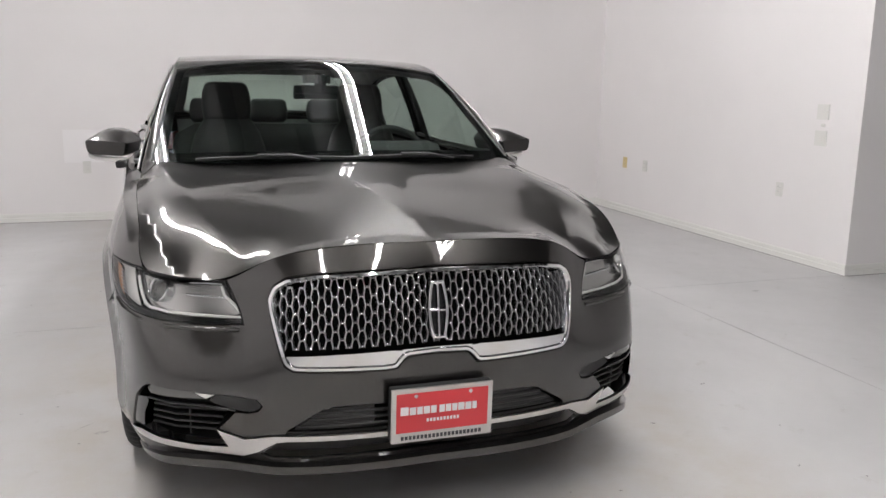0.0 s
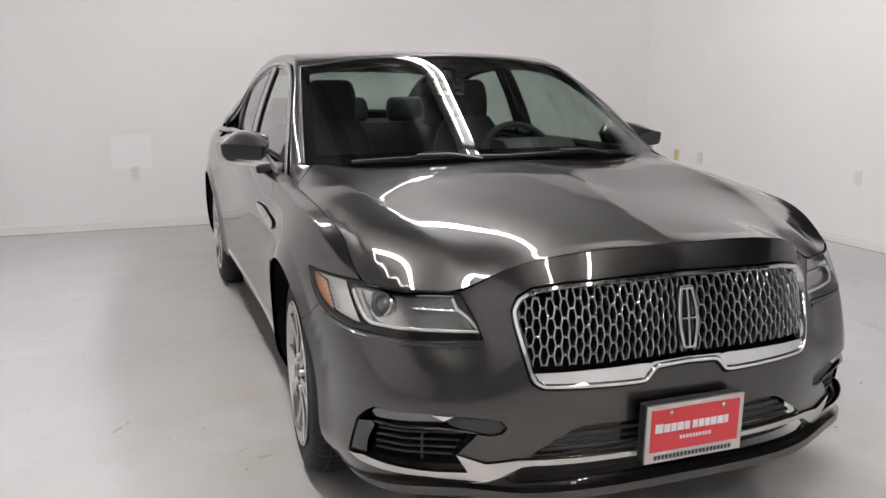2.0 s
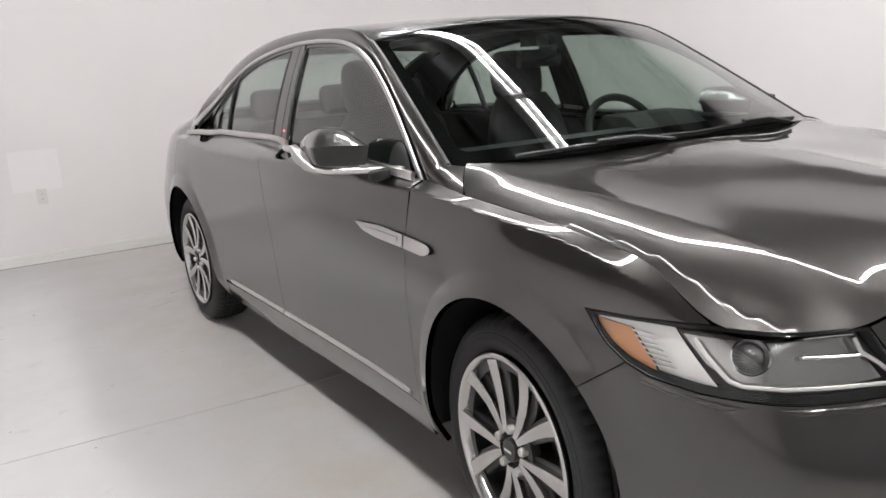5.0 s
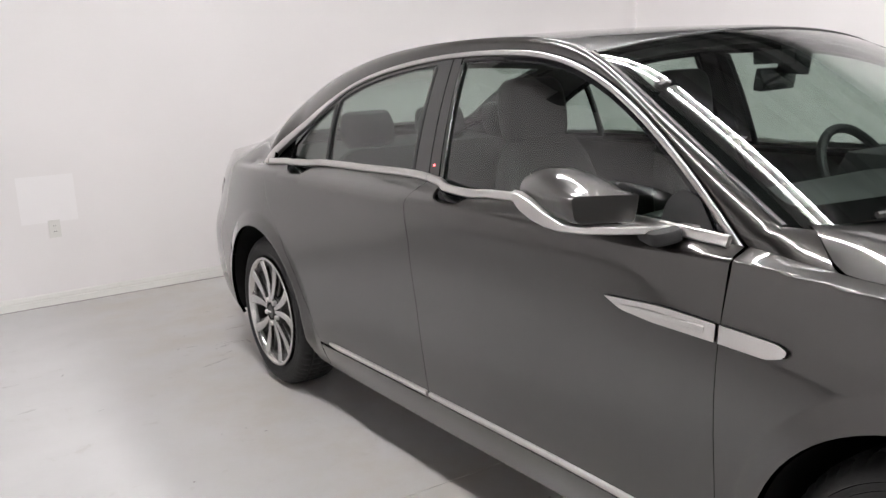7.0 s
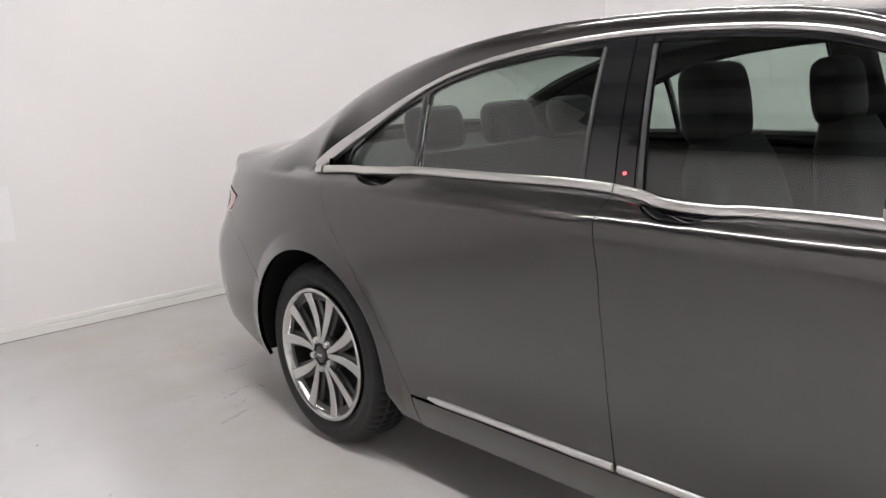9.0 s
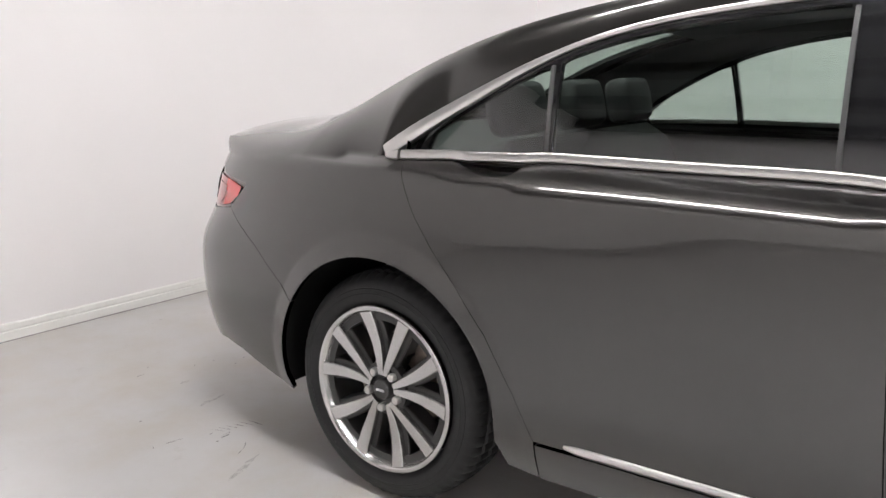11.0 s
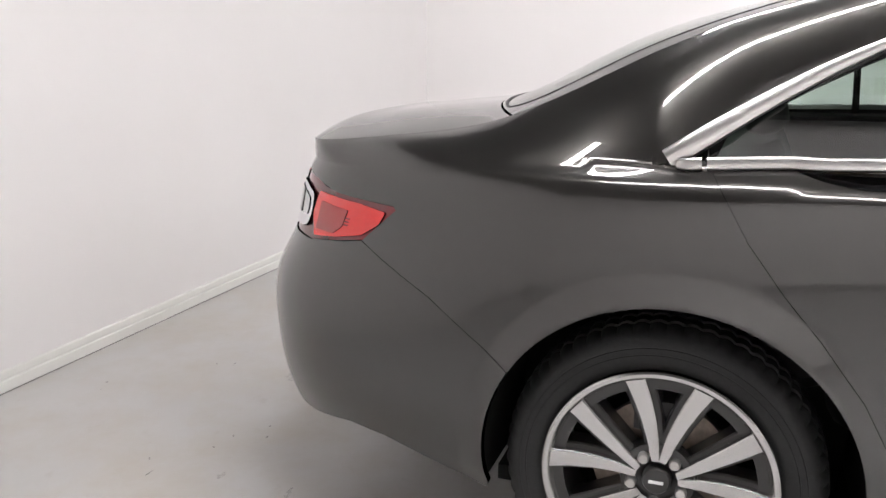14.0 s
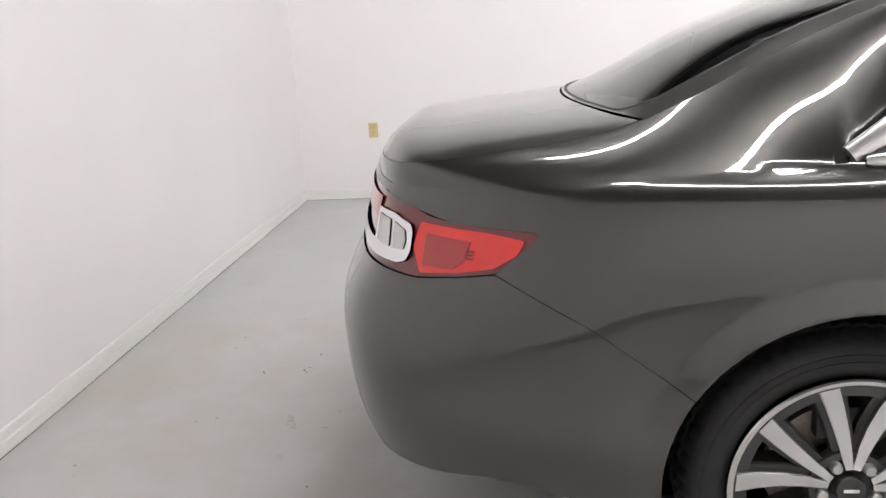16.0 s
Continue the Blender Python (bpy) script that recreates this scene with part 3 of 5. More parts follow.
# height of the crease along fender, doors and haunch, and how far it stands out
SHOULDER = Cubic([float(s_of_y(v)) for v in (-.57, -.42, -.20, .08, .43, .87, 1.16, 1.70, 2.16, 2.40, 2.62, 2.78, 2.95, 3.15, 3.50, 3.80)],
                 [.812, .873, .928, .953, .978, .986, .990, .986, .975, .977, .991, 1.002, 1.008, 1.006, 1.000, .985])
_fold_s, _fold_h = [float(s_of_y(v)) for v in (-.57, -.40, 0, .6, 2.7, 3.0, 3.6, 3.85)], [0, .006, .010, .011, .011, .006, .003, 0]


def shoulder_fold(s, z):
    v = (z - SHOULDER(s)) / .055
    return np.interp(s, _fold_s, _fold_h) * np.where(v < 0, np.exp(np.clip(v * 1.3, -30, 0)), np.clip(1 - v, 0, 1) ** 1.15)


# height at which the wrap ends and hood, glass or deck begins
CREST = Cubic([0, float(s_of_x(.41)), float(s_of_x(.52)), .673, .83, .98, 1.10]
              + [float(s_of_y(v)) for v in (-.40, -.30, -.20, -.10, .03, .152, .265, .36, .455, .56, .8, 1.2, 1.55, 1.70, 2.1, 2.5, 2.95, 3.2, 3.4, 3.75, 4.0)] + [OUT.length],
              [.907, .889, .856, .793, .795, .808, .884,
               .914, .930, .941, .951, .961, .969, .976, .985, 1.001, 1.013, 1.022, 1.030, 1.034, 1.046, 1.053, 1.055, 1.040, 1.026, 1.014, .992, .985, 1.000])
# width of the shelf between the shoulder crease and the hood gap, and of that below the rear pillar
_shelf_s, _shelf_w = [float(s_of_y(v)) for v in (-.50, -.40, -.30, -.20, -.10, .03, .152, .265, .36, .455, .56, .70)], [0, .008, .018, .027, .032, .035, .038, .044, .056, .032, .008, 0]
_foot_s, _foot_w = [float(s_of_y(v)) for v in (2.97, 3.06, 3.14, 3.24, 3.36)], [0, .017, .021, .010, 0]
_foot = Cubic(_foot_s, _foot_w)
_shelf = Cubic(_shelf_s, _shelf_w)


def shelf(s, z):
    h = SHOULDER(s)
    v = np.clip((z - h) / np.maximum(CREST(s) - h, .006), 0, 1.3)
    return np.where((s > _shelf_s[0]) & (s < _shelf_s[-1]), _shelf(np.clip(s, _shelf_s[0], _shelf_s[-1])),
                    np.where((s > _foot_s[0]) & (s < _foot_s[-1]), _foot(np.clip(s, _foot_s[0], _foot_s[-1])), 0)) * 1.15 * v * v / (v + .15)


def skin(s, z):
    """The wrap of the body: length s along the outline, height z. Gives the camera side (x below 0)."""
    s, z = np.atleast_1d(s).astype(float), np.atleast_1d(z).astype(float)
    d = np.einsum("qi,ij,qj->q", _sc.weights(np.abs(s)), INSET, _zc.weights(z))
    sg, s = np.where(s < 0, -1.0, 1.0), np.abs(s)
    d = d - shoulder_fold(s, z) + shelf(s, z)
    p, t = OUT(s), (OUT(s + 1e-4) - OUT(s - 1e-4))
    t /= np.linalg.norm(t, axis=1)[:, None]
    for ya in (-.02, 2.985):
        r = np.hypot(p[:, 1] - ya, z - .36)
        f = np.clip((.472 - r) / .070, -2, 1)
        f = np.where(f < .12, .06 * np.exp(np.minimum(f - .12, 0) * 14), f - .06)
        d = d - .016 * f * np.clip((z - .20) / .12, 0, 1)
    return np.stack([-sg * (p[:, 0] - t[:, 1] * d), p[:, 1] + t[:, 0] * d * 1.0, z], -1)


def fender(s, v):
    """The wrap with its shelf above the shoulder spread over .06 of v."""
    s, v = np.atleast_1d(s).astype(float), np.atleast_1d(v).astype(float)
    h = SHOULDER(s)
    over = CREST(s) - h
    wide = fender_rise(s)
    return skin(s, np.where((v > h) & (s > 1.1), h + (v - h) * over / wide, v))


def fender_rise(s):
    over = CREST(s) - SHOULDER(s)
    r = np.clip((s - 1.12) / .12, 0, 1)
    return over * (1 - r) + .06 * r


def side(y, z):
    return skin(s_of_y(y), z)


def crest(s):
    return skin(s, CREST(np.abs(s)))


# edge of windscreen, roof, rear window (camera side) and the middle line that belongs to it
RAIL = Curve3([(-.795, .40, 1.030), (-.755, .62, 1.158), (-.705, .88, 1.308), (-.667, 1.07, 1.405), (-.650, 1.17, 1.440), (-.628, 1.45, 1.478), (-.618, 1.80, 1.486),
               (-.612, 2.20, 1.470), (-.608, 2.55, 1.424), (-.610, 2.85, 1.350), (-.622, 3.10, 1.252), (-.645, 3.33, 1.143), (-.665, 3.50, 1.082)])


def side_glass(y, z):
    """Plane of the side windows, leaning in."""
    y, z = np.atleast_1d(y).astype(float), np.atleast_1d(z).astype(float)
    xb = Cubic([.4, .9, 1.65, 2.5, 3.0, 3.4], [.822, .812, .795, .772, .745, .705])(y)
    h = z - 1.04
    return np.stack([-(xb - .25 * h - .32 * h * h), y, z], -1)

# middle line of windscreen, roof and rear window, by the length along RAIL
_MR = [0, .30, .565, .74, .83, .92, 1.167, 1.517, 1.918, 2.27, 2.58, 2.85, 3.09, 3.27]
MID_Y = Cubic(_MR, [.20, .50, .77, .96, 1.06, 1.16, 1.43, 1.80, 2.20, 2.57, 2.90, 3.20, 3.46, 3.63])
MID_Z = Cubic(_MR, [1.050, 1.212, 1.352, 1.442, 1.474, 1.486, 1.500, 1.505, 1.492, 1.455, 1.388, 1.293, 1.163, 1.105])


def shell(r, q):
    """Windscreen, roof and rear window: r along RAIL, q from -1 (camera side) to 1."""
    r, q = np.atleast_1d(r).astype(float), np.atleast_1d(q).astype(float)
    e = RAIL(r)
    k = 1 - np.abs(q) ** 2.2
    return np.stack([-q * e[:, 0], e[:, 1] + (MID_Y(r) - e[:, 1]) * k, e[:, 2] + (MID_Z(r) - e[:, 2]) * k], -1)


# hood and boot lid as heights over the plan, hung between the crests
HOOD_Z = Cubic([-.87, -.82, -.70, -.45, -.1, .25, .6], [.907, .918, .941, .978, 1.018, 1.050, 1.075])
BOOT_Z = Cubic([3.0, 3.45, 3.60, 3.80, 3.93, 4.0, 4.04], [1.19, 1.139, 1.121, 1.102, 1.090, 1.075, 1.038])
# upper edge of the boot shoulder, from the foot of the rear pillar round to the middle of the tail
LID_EDGE = Curve3([(-.645, 3.34, 1.139), (-.651, 3.44, 1.103), (-.658, 3.57, 1.076), (-.670, 3.71, 1.060), (-.667, 3.83, 1.047), (-.638, 3.922, 1.040), (-.55, 3.982, 1.036),
                   (-.40, 4.018, 1.035), (-.20, 4.034, 1.037), (0, 4.040, 1.038)])
_le = LID_EDGE(np.linspace(0, LID_EDGE.length, 600))
_ls = Cubic(LID_EDGE.t, [float(s_of_y(v)) for v in (3.372, 3.47, 3.58, 3.72)] + [v + RS for v in (5.42, 5.52, 5.66, 5.86, 6.10)] + [OUT.length])


_lt = np.linspace(0, LID_EDGE.length, 600)
_lsv = _ls(_lt)


def smooth01(v):
    v = np.clip(v, 0, 1)
    return v * v * (3 - 2 * v)


CREASE_X = Cubic([-.90, -.70, -.45, -.15, .15, .45], [.455, .550, .625, .680, .714, .742])


def crease_x(y):
    """Half width of the long crease that runs from the windscreen corner to the front edge."""
    return CREASE_X(np.clip(y, -.90, .45))


def spine_x(y):
    """Half width of the raised spine, a point at the nose."""
    return .075 * smooth01((y + .78) / .75)


def hood_folds(x, y):
    """The sharp folds alone: the spine and the two long creases."""
    ax = np.abs(x)
    d = ax - crease_x(y)
    o = .004 * np.log1p(np.exp(np.clip(d / .004, -40, 40)))
    e = np.maximum(ax - spine_x(y), 0)
    rise = smooth01((y + .90) / .12) * smooth01((.05 - y) / .35)
    return -.19 * o - 1.2 * o * o - .115 * rise * (np.sqrt(e * e + 9e-6) - .003) * np.exp(-(ax / .30) ** 2)


class Plate:
    """Smooth sheet of least bending through scattered heights."""

    def __init__(self, p, z, slack):
        self.p = np.asarray(p, float)
        n = len(self.p)
        m = np.zeros((n + 3, n + 3))
        m[:n, :n] = self.kernel(self.p) + slack * np.eye(n)
        m[:n, n] = m[n, :n] = 1
        m[:n, n + 1:] = self.p
        m[n + 1:, :n] = self.p.T
        self.w = np.linalg.solve(m, np.concatenate([z, np.zeros(3)]))

    def kernel(self, q):
        r2 = ((q[:, None] - self.p[None]) ** 2).sum(-1) + 1e-12
        return .5 * r2 * np.log(r2)

    def __call__(self, q):
        n = len(self.p)
        return self.kernel(q) @ self.w[:n] + self.w[n] + q @ self.w[n + 1:]


def boot(x, y):
    x, y = np.atleast_1d(x).astype(float), np.atleast_1d(y).astype(float)
    xe = np.maximum(-np.interp(y, _le[:, 1], _le[:, 0]), .02)
    ze = np.interp(y, _le[:, 1], _le[:, 2])
    f = np.clip(np.abs(x) / xe, 0, 1.05)
    return np.stack([x, y, BOOT_Z(y) - (BOOT_Z(y) - ze) * f ** 3.2], -1)


# upper outline of the side windows, on their plane
_dl = Curve3([(.47, .998), (.56, 1.075), (.72, 1.195), (.97, 1.335), (1.20, 1.410), (1.50, 1.441), (1.80, 1.442), (2.15, 1.414),
              (2.45, 1.354), (2.75, 1.225), (2.92, 1.125), (3.005, 1.068)])


def dlo(k):
    """Upper window outline, k from 0 to 1, in space."""
    p = _dl(np.atleast_1d(k) * _dl.length)
    return side_glass(p[:, 0], p[:, 1])


_rk = Cubic([0, .28, .5, .75, 1.0, 1.34], [0.02, .84, 1.45, 2.20, 2.74, 3.115])


def foot_c(y):
    """How the rear pillar and the boot shoulder bulge: share of the way across and up at which they turn."""
    v = .26 + .16 * smooth01((y - 2.86) / .40) - .13 * smooth01((y - 3.30) / .32)
    return np.stack([v, 0 * v + .5, 1 - v], -1)


def pillar(k, w):
    """Painted rail between the window outline (w 0) and RAIL (w 1); past k 1 it stands on the crest."""
    k, w = np.atleast_1d(k).astype(float), np.atleast_1d(w).astype(float)
    a = dlo(np.clip(k, 0, 1))
    c = crest(s_of_y(3.005 + (k - 1) * 1.08))
    m = smooth01((k - .93) / .11)[:, None]
    a = a * (1 - m) + c * m
    b = RAIL(_rk(np.maximum(k, 0)))
    k0 = np.minimum(k, 0)[:, None]
    a, b = a + k0 * (.02, 1.0, .13), b + k0 * (-.115, .305, .015)
    d = b - a
    t = smooth01((k - .76) / .25)[:, None]
    f = smooth01(-k / .15)[:, None]
    e = smooth01((.38 - k) / .12)[:, None]
    c = a + d * ((np.array([.22, .5, .88]) * (1 - e) + np.array([.13, .5, .94]) * e) * (1 - t - f) + foot_c(3.005 + (k - 1) * 1.08) * t + np.array([.42, .5, .60]) * f)
    w = w[:, None]
    return (1 - w) ** 2 * a + 2 * w * (1 - w) * c + w ** 2 * b


_hb = crest(np.concatenate([np.linspace(.02, 1.2, 30), np.linspace(1.28, float(s_of_y(.255)), 10)]))
_hr = pillar(np.full(5, -.205), np.linspace(.2, 1, 5))
_hc = np.stack([0 * np.linspace(-.80, .45, 9), np.linspace(-.80, .45, 9), HOOD_Z(np.linspace(-.80, .45, 9))], -1)
_hk = np.stack([-crease_x(np.linspace(-.66, .45, 8)), np.linspace(-.66, .45, 8), Cubic([-.76, -.53, -.25, .10, .45], [.846, .909, .970, 1.010, 1.037])(np.linspace(-.66, .45, 8))], -1)
_hp = np.concatenate([_hb, _hb * (-1, 1, 1), _hr, _hr * (-1, 1, 1), _hc, _hk, _hk * (-1, 1, 1)])
_sheet = Plate(_hp[:, :2], _hp[:, 2] - hood_folds(_hp[:, 0], _hp[:, 1]), .005)


def hood(x, y):
    x, y = np.atleast_1d(x).astype(float), np.atleast_1d(y).astype(float)
    return np.stack([x, y, _sheet(np.stack([x, y], -1)) + hood_folds(x, y)], -1)


_lp_s = float(s_of_y(3.372))


def upper(s, w):
    """Rear pillar and boot shoulder: from the crest (w 0) up to the rear window and the edge of the boot lid (w 1)."""
    s, w = np.atleast_1d(s).astype(float), np.atleast_1d(w).astype(float)[:, None]
    y = np.interp(s, _s[_side], _p[_side, 1])
    p0 = crest(s)
    k = 1 + (y - 3.005) / 1.08
    p3 = np.where((s < _lp_s)[:, None], RAIL(_rk(np.minimum(k, 1.34))), LID_EDGE(np.interp(s, _lsv, _lt)))
    d = p3 - p0
    c = foot_c(y)
    p1, p2 = p0 + d * c * (2 / 3), p3 + d * (c - 1) * (2 / 3)
    return (1 - w) ** 3 * p0 + 3 * w * (1 - w) ** 2 * p1 + 3 * w ** 2 * (1 - w) * p2 + w ** 3 * p3


RISE = .16


def quarter_skin(s, v):
    """The wrap with pillar and shoulder above its crest, as one surface."""
    s, v = np.atleast_1d(s).astype(float), np.atleast_1d(v).astype(float)
    z = CREST(s)
    return np.where((v > z)[:, None], upper(s, np.maximum(v - z, 0) / RISE), skin(s, np.minimum(v, z)))

# ---------------------------------------------------------------- the car
BORDER = plain("black_glass_border", (.003, .003, .003), .9, grain=.1, Specular_IOR_Level=0.0)
car = tagged(new("sedan_car"), "dark grey metallic four-door sedan with chrome grille and trim", "car")


def both(name, S, poly, material, label="", parent=car, **kw):
    """A panel and its mirror image on the other side."""
    return [add(name, patch(S, poly, mirror=m, **kw), material, parent, label) for m in (False, True)]


def mirror2(half):
    """Closed outline from its camera-side half, which begins and ends at the middle."""
    h = np.asarray(half, float)
    o = h[::-1] * (-1, 1)
    o = o[1:] if abs(h[-1][0]) < 1e-6 else o
    o = o[:-1] if abs(h[0][0]) < 1e-6 else o
    return np.concatenate([h, o])


def rear(pts):
    """Outline on the tail, by lengths counted back from the tail's middle."""
    return [(u + RS, v) for u, v in pts]


def arch(cy, r, a0, a1, n=26, cz=.36):
    """Points of a wheel opening, by angles from the rear, over the top."""
    return [(cy + r * math.cos(radians(a)), cz + r * math.sin(radians(a))) for a in np.linspace(a0, a1, n)]


SX = [(float(s_of_y(y)), z) for y, z in arch(-.02, .404, 137, 197, 14)]     # front arch, before the wheel
LAMP_LOW = [(.588, .672), (.70, .667), (.82, .671), (1.0, .683), (1.10, .697), (1.152, .715)]
GRILLE = [(0, .832), (.20, .831), (.36, .825), (.45, .810), (.487, .788), (.503, .755), (.497, .72), (.462, .60), (.450, .57), (.425, .556),
          (.16, .549), (.128, .551), (.112, .572), (.095, .586), (0, .588)]
INTAKE = [(0, .443), (.31, .440), (.345, .432), (.445, .372), (.455, .358), (0, .352)]
UNDER = [(0, .336), (.45, .338), (.475, .328), (.53, .292), (.50, .276), (0, .282)]
FOG = [(.992, .318), (.945, .428), (.912, .458), (.883, .477), (.728, .479), (.60, .470), (.534, .462), (.520, .445), (.532, .428), (.565, .420), (.60, .424), (.652, .368),
       (.63, .345), (.61, .318), (.64, .298), (.735, .297), (.859, .299), (.95, .302)]
front = mirror2([(u, float(CREST(u)[0])) for u in (0, .1, .2, .3, .38, .45, .50, .54, .58, .62, .65, .668)] + [(.612, .72)] + LAMP_LOW + SX
                + [(1.16, .232), (1.116, .220), (.949, .236), (.763, .262), (.647, .266), (.49, .244), (.20, .248), (0, .25)])
add("front_bumper", patch(skin, front, .035, ref=(0, -1, 0), holes=[inset(dense(mirror2(GRILLE), .02), -.007), mirror2(INTAKE), mirror2(UNDER), FOG, np.array(FOG) * (-1, 1)]),
    PAINT, car)
both("front_fender", fender, [(1.152, .715), (1.20, .745), (1.262, .806), (1.10, .808), (.985, .808)]
     + [(u, float((SHOULDER(u) + fender_rise(u))[0])) for u in np.linspace(1.0, float(s_of_y(.455)), 40)]
     + [(float(s_of_y(y)), z) for y, z in [(.459, .95), (.465, .85), (.475, .60), (.478, .35), (.478, .235), (.40, .225)] + arch(-.02, .404, -18, 137, 34)], PAINT, depth=.016, step=.008, gap=.0007)
_hs = np.concatenate([crest(np.linspace(1.25, float(s_of_y(.255)), 18)), _hr])
HOODP = np.concatenate([crest(np.linspace(-1.19, 1.19, 70))[:, :2], _hs[:, :2],
                        [(-x, .22 + .2 * (x / .8) ** 2) for x in np.linspace(.74, -.74, 21)], _hs[::-1, :2] * (-1, 1)])
add("hood", patch(hood, HOODP, .018, ref=(0, 0, 1)), PAINT, car, "sculpted hood with a centre crease")
BELT = lambda y: float(CREST(s_of_y(y))[0])
GAP_F = [(.463, 1.00), (.465, .85), (.475, .60), (.478, .32)]
GAP_B = [(1.712, 1.040), (1.700, .98), (1.684, .85), (1.682, .75), (1.672, .55), (1.655, .32)]
GAP_R = [(2.94, 1.057), (2.905, 1.00), (2.845, .90), (2.77, .80), (2.70, .72), (2.61, .60), (2.53, .45), (2.475, .33)]
POCKET_F = rounded([(1.615, 1.029), (1.57, 1.006), (1.50, .998), (1.43, 1.002), (1.40, 1.026)], [.01, .03, .03, .03, .01])
POCKET_R = rounded([(2.775, 1.043), (2.72, 1.022), (2.64, 1.010), (2.57, 1.014), (2.54, 1.040)], [.01, .03, .03, .03, .01])
doors_f = both("front_door", side, [(y, BELT(y)) for y in np.linspace(.463, 1.711, 22)] + GAP_B + GAP_F[::-1][:-1], PAINT, holes=[POCKET_F], step=.016, gap=.0011)
doors_r = both("rear_door", side, [(y, BELT(y)) for y in np.linspace(1.7135, 2.93, 22)] + GAP_R + [(1.656, .32)] + GAP_B[::-1][1:-1], PAINT, holes=[POCKET_R], step=.016, gap=.0011)
both("rocker_panel", side, [(.478, .3195), (2.472, .3195), (2.478, .208), (2.47, .205), (.48, .205)], PAINT, gap=.0004)
TAIL_LOW = rear([(5.311, .820), (5.40, .808), (5.53, .795), (5.70, .800), (6.3711, .80)])
TAIL_UP = rear([(5.215, .901), (5.224, .910), (5.433, .922), (5.552, .944), (5.70, .962), (5.80, .970), (6.3711, .97)])
quarter = [(float(s_of_y(y)), BELT(y)) for y in (2.935, 2.99, 3.048)] + [(float(s_of_y(3.048)), BELT(3.048) + RISE * w) for w in (.25, .5, .75)]
quarter += [(s, float(CREST(s)[0]) + RISE) for s in np.linspace(float(s_of_y(3.048)), 5.72 + RS, 42)] + [(5.72 + RS, float(CREST(5.72 + RS)[0]) + RISE * w) for w in (.7, .4, .1)] + [(5.72 + RS, .962)] + TAIL_UP[::-1][3:] + [TAIL_LOW[0]]
quarter += [(5.101 + RS, .717)] + [(float(s_of_y(y)), z) for y, z in arch(2.985, .401, 32.5, 188, 34)]
quarter += [(float(s_of_y(y)), z) for y, z in [(2.580, .27), (2.572, .222), (2.481, .208)] + GAP_R[::-1]]
both("rear_quarter_panel", quarter_skin, quarter, PAINT, depth=.016, gap=0, step=.014)
rb = TAIL_LOW + [(OUT.length, .33), (6.0 + RS, .33), (5.75 + RS, .322), (5.5 + RS, .328), (float(s_of_y(3.77)), .345), (float(s_of_y(3.66)), .334), (float(s_of_y(3.385)), .260)]
rb += [(float(s_of_y(y)), z) for y, z in arch(2.985, .401, -12, 32.5, 12)] + [(5.101 + RS, .717)]
both("rear_bumper", skin, rb, PAINT, depth=.016, step=.018, gap=.0013)
both("boot_face", skin, [(5.72 + RS, .965), (OUT.length, .965)] + [(s, float(CREST(s)[0])) for s in np.linspace(OUT.length, 5.72 + RS, 12)], PAINT, ref=(0, 1, 0))
r_ = lambda a, b, q: [(r, q) for r in np.linspace(a, b, 30)]
add("windscreen", patch(shell, r_(0, .80, -.985) + r_(.80, 0, .985), .03, gap=0, depth=.005, ref=(0, -1, 1)), GLASS, car, "tinted laminated windscreen")
_bo = np.array(r_(.012, .795, -.983) + r_(.795, .012, .983))
_bi = np.array([(r, -.930) for r in np.linspace(.075, .765, 24)] + [(r, .930) for r in np.linspace(.765, .075, 24)])
add("windscreen_border", patch(shell, _bo, .03, gap=0, depth=0, ref=(0, -1, 1), lift=-.006, holes=[rounded(_bi[[0, 23, 24, 47]], .04, 4)]), BORDER, car, "black printed border of the windscreen")
REAR_GLASS = dense(rounded([(2.33, -.87), (3.165, -.86), (3.165, .86), (2.33, .87)], .09, 6), .05)
add("roof_panel", patch(shell, r_(.805, 3.178, -1) + r_(3.178, .805, 1), .035, ref=(0, 0, 1), holes=[REAR_GLASS]), PAINT, car, "painted roof with narrow frame round the rear window")
add("rear_window", patch(shell, REAR_GLASS, .03, gap=-.006, depth=.004, ref=(0, 1, 1), lift=-.003), GLASS, car, "tinted sloping rear window")
_re = shell(np.full(15, 3.181), np.linspace(.985, -.985, 15))[:, :2]
_lp = LID_EDGE(np.linspace(.085, LID_EDGE.length, 50))[:, :2]
add("boot_lid", patch(boot, np.concatenate([_lp, _lp[::-1][1:] * (-1, 1), _re]), .035, ref=(0, 0, 1)), PAINT, car, "rounded boot lid with a crisp side edge")
_lu = np.linspace(5.722 + RS, OUT.length, 16)
both("boot_shoulder", upper, [(u, 0) for u in _lu] + [(u, 1) for u in _lu[::-1]], PAINT, ref=(0, 1, .5), gap=0, depth=0, step=.05)
ks = np.linspace(-.2025, 1.04, 90)
both("roof_pillar", pillar, [(k, 0) for k in ks] + [(k, 1) for k in ks[::-1]], PAINT, step=.02, gap=0, depth=.02)



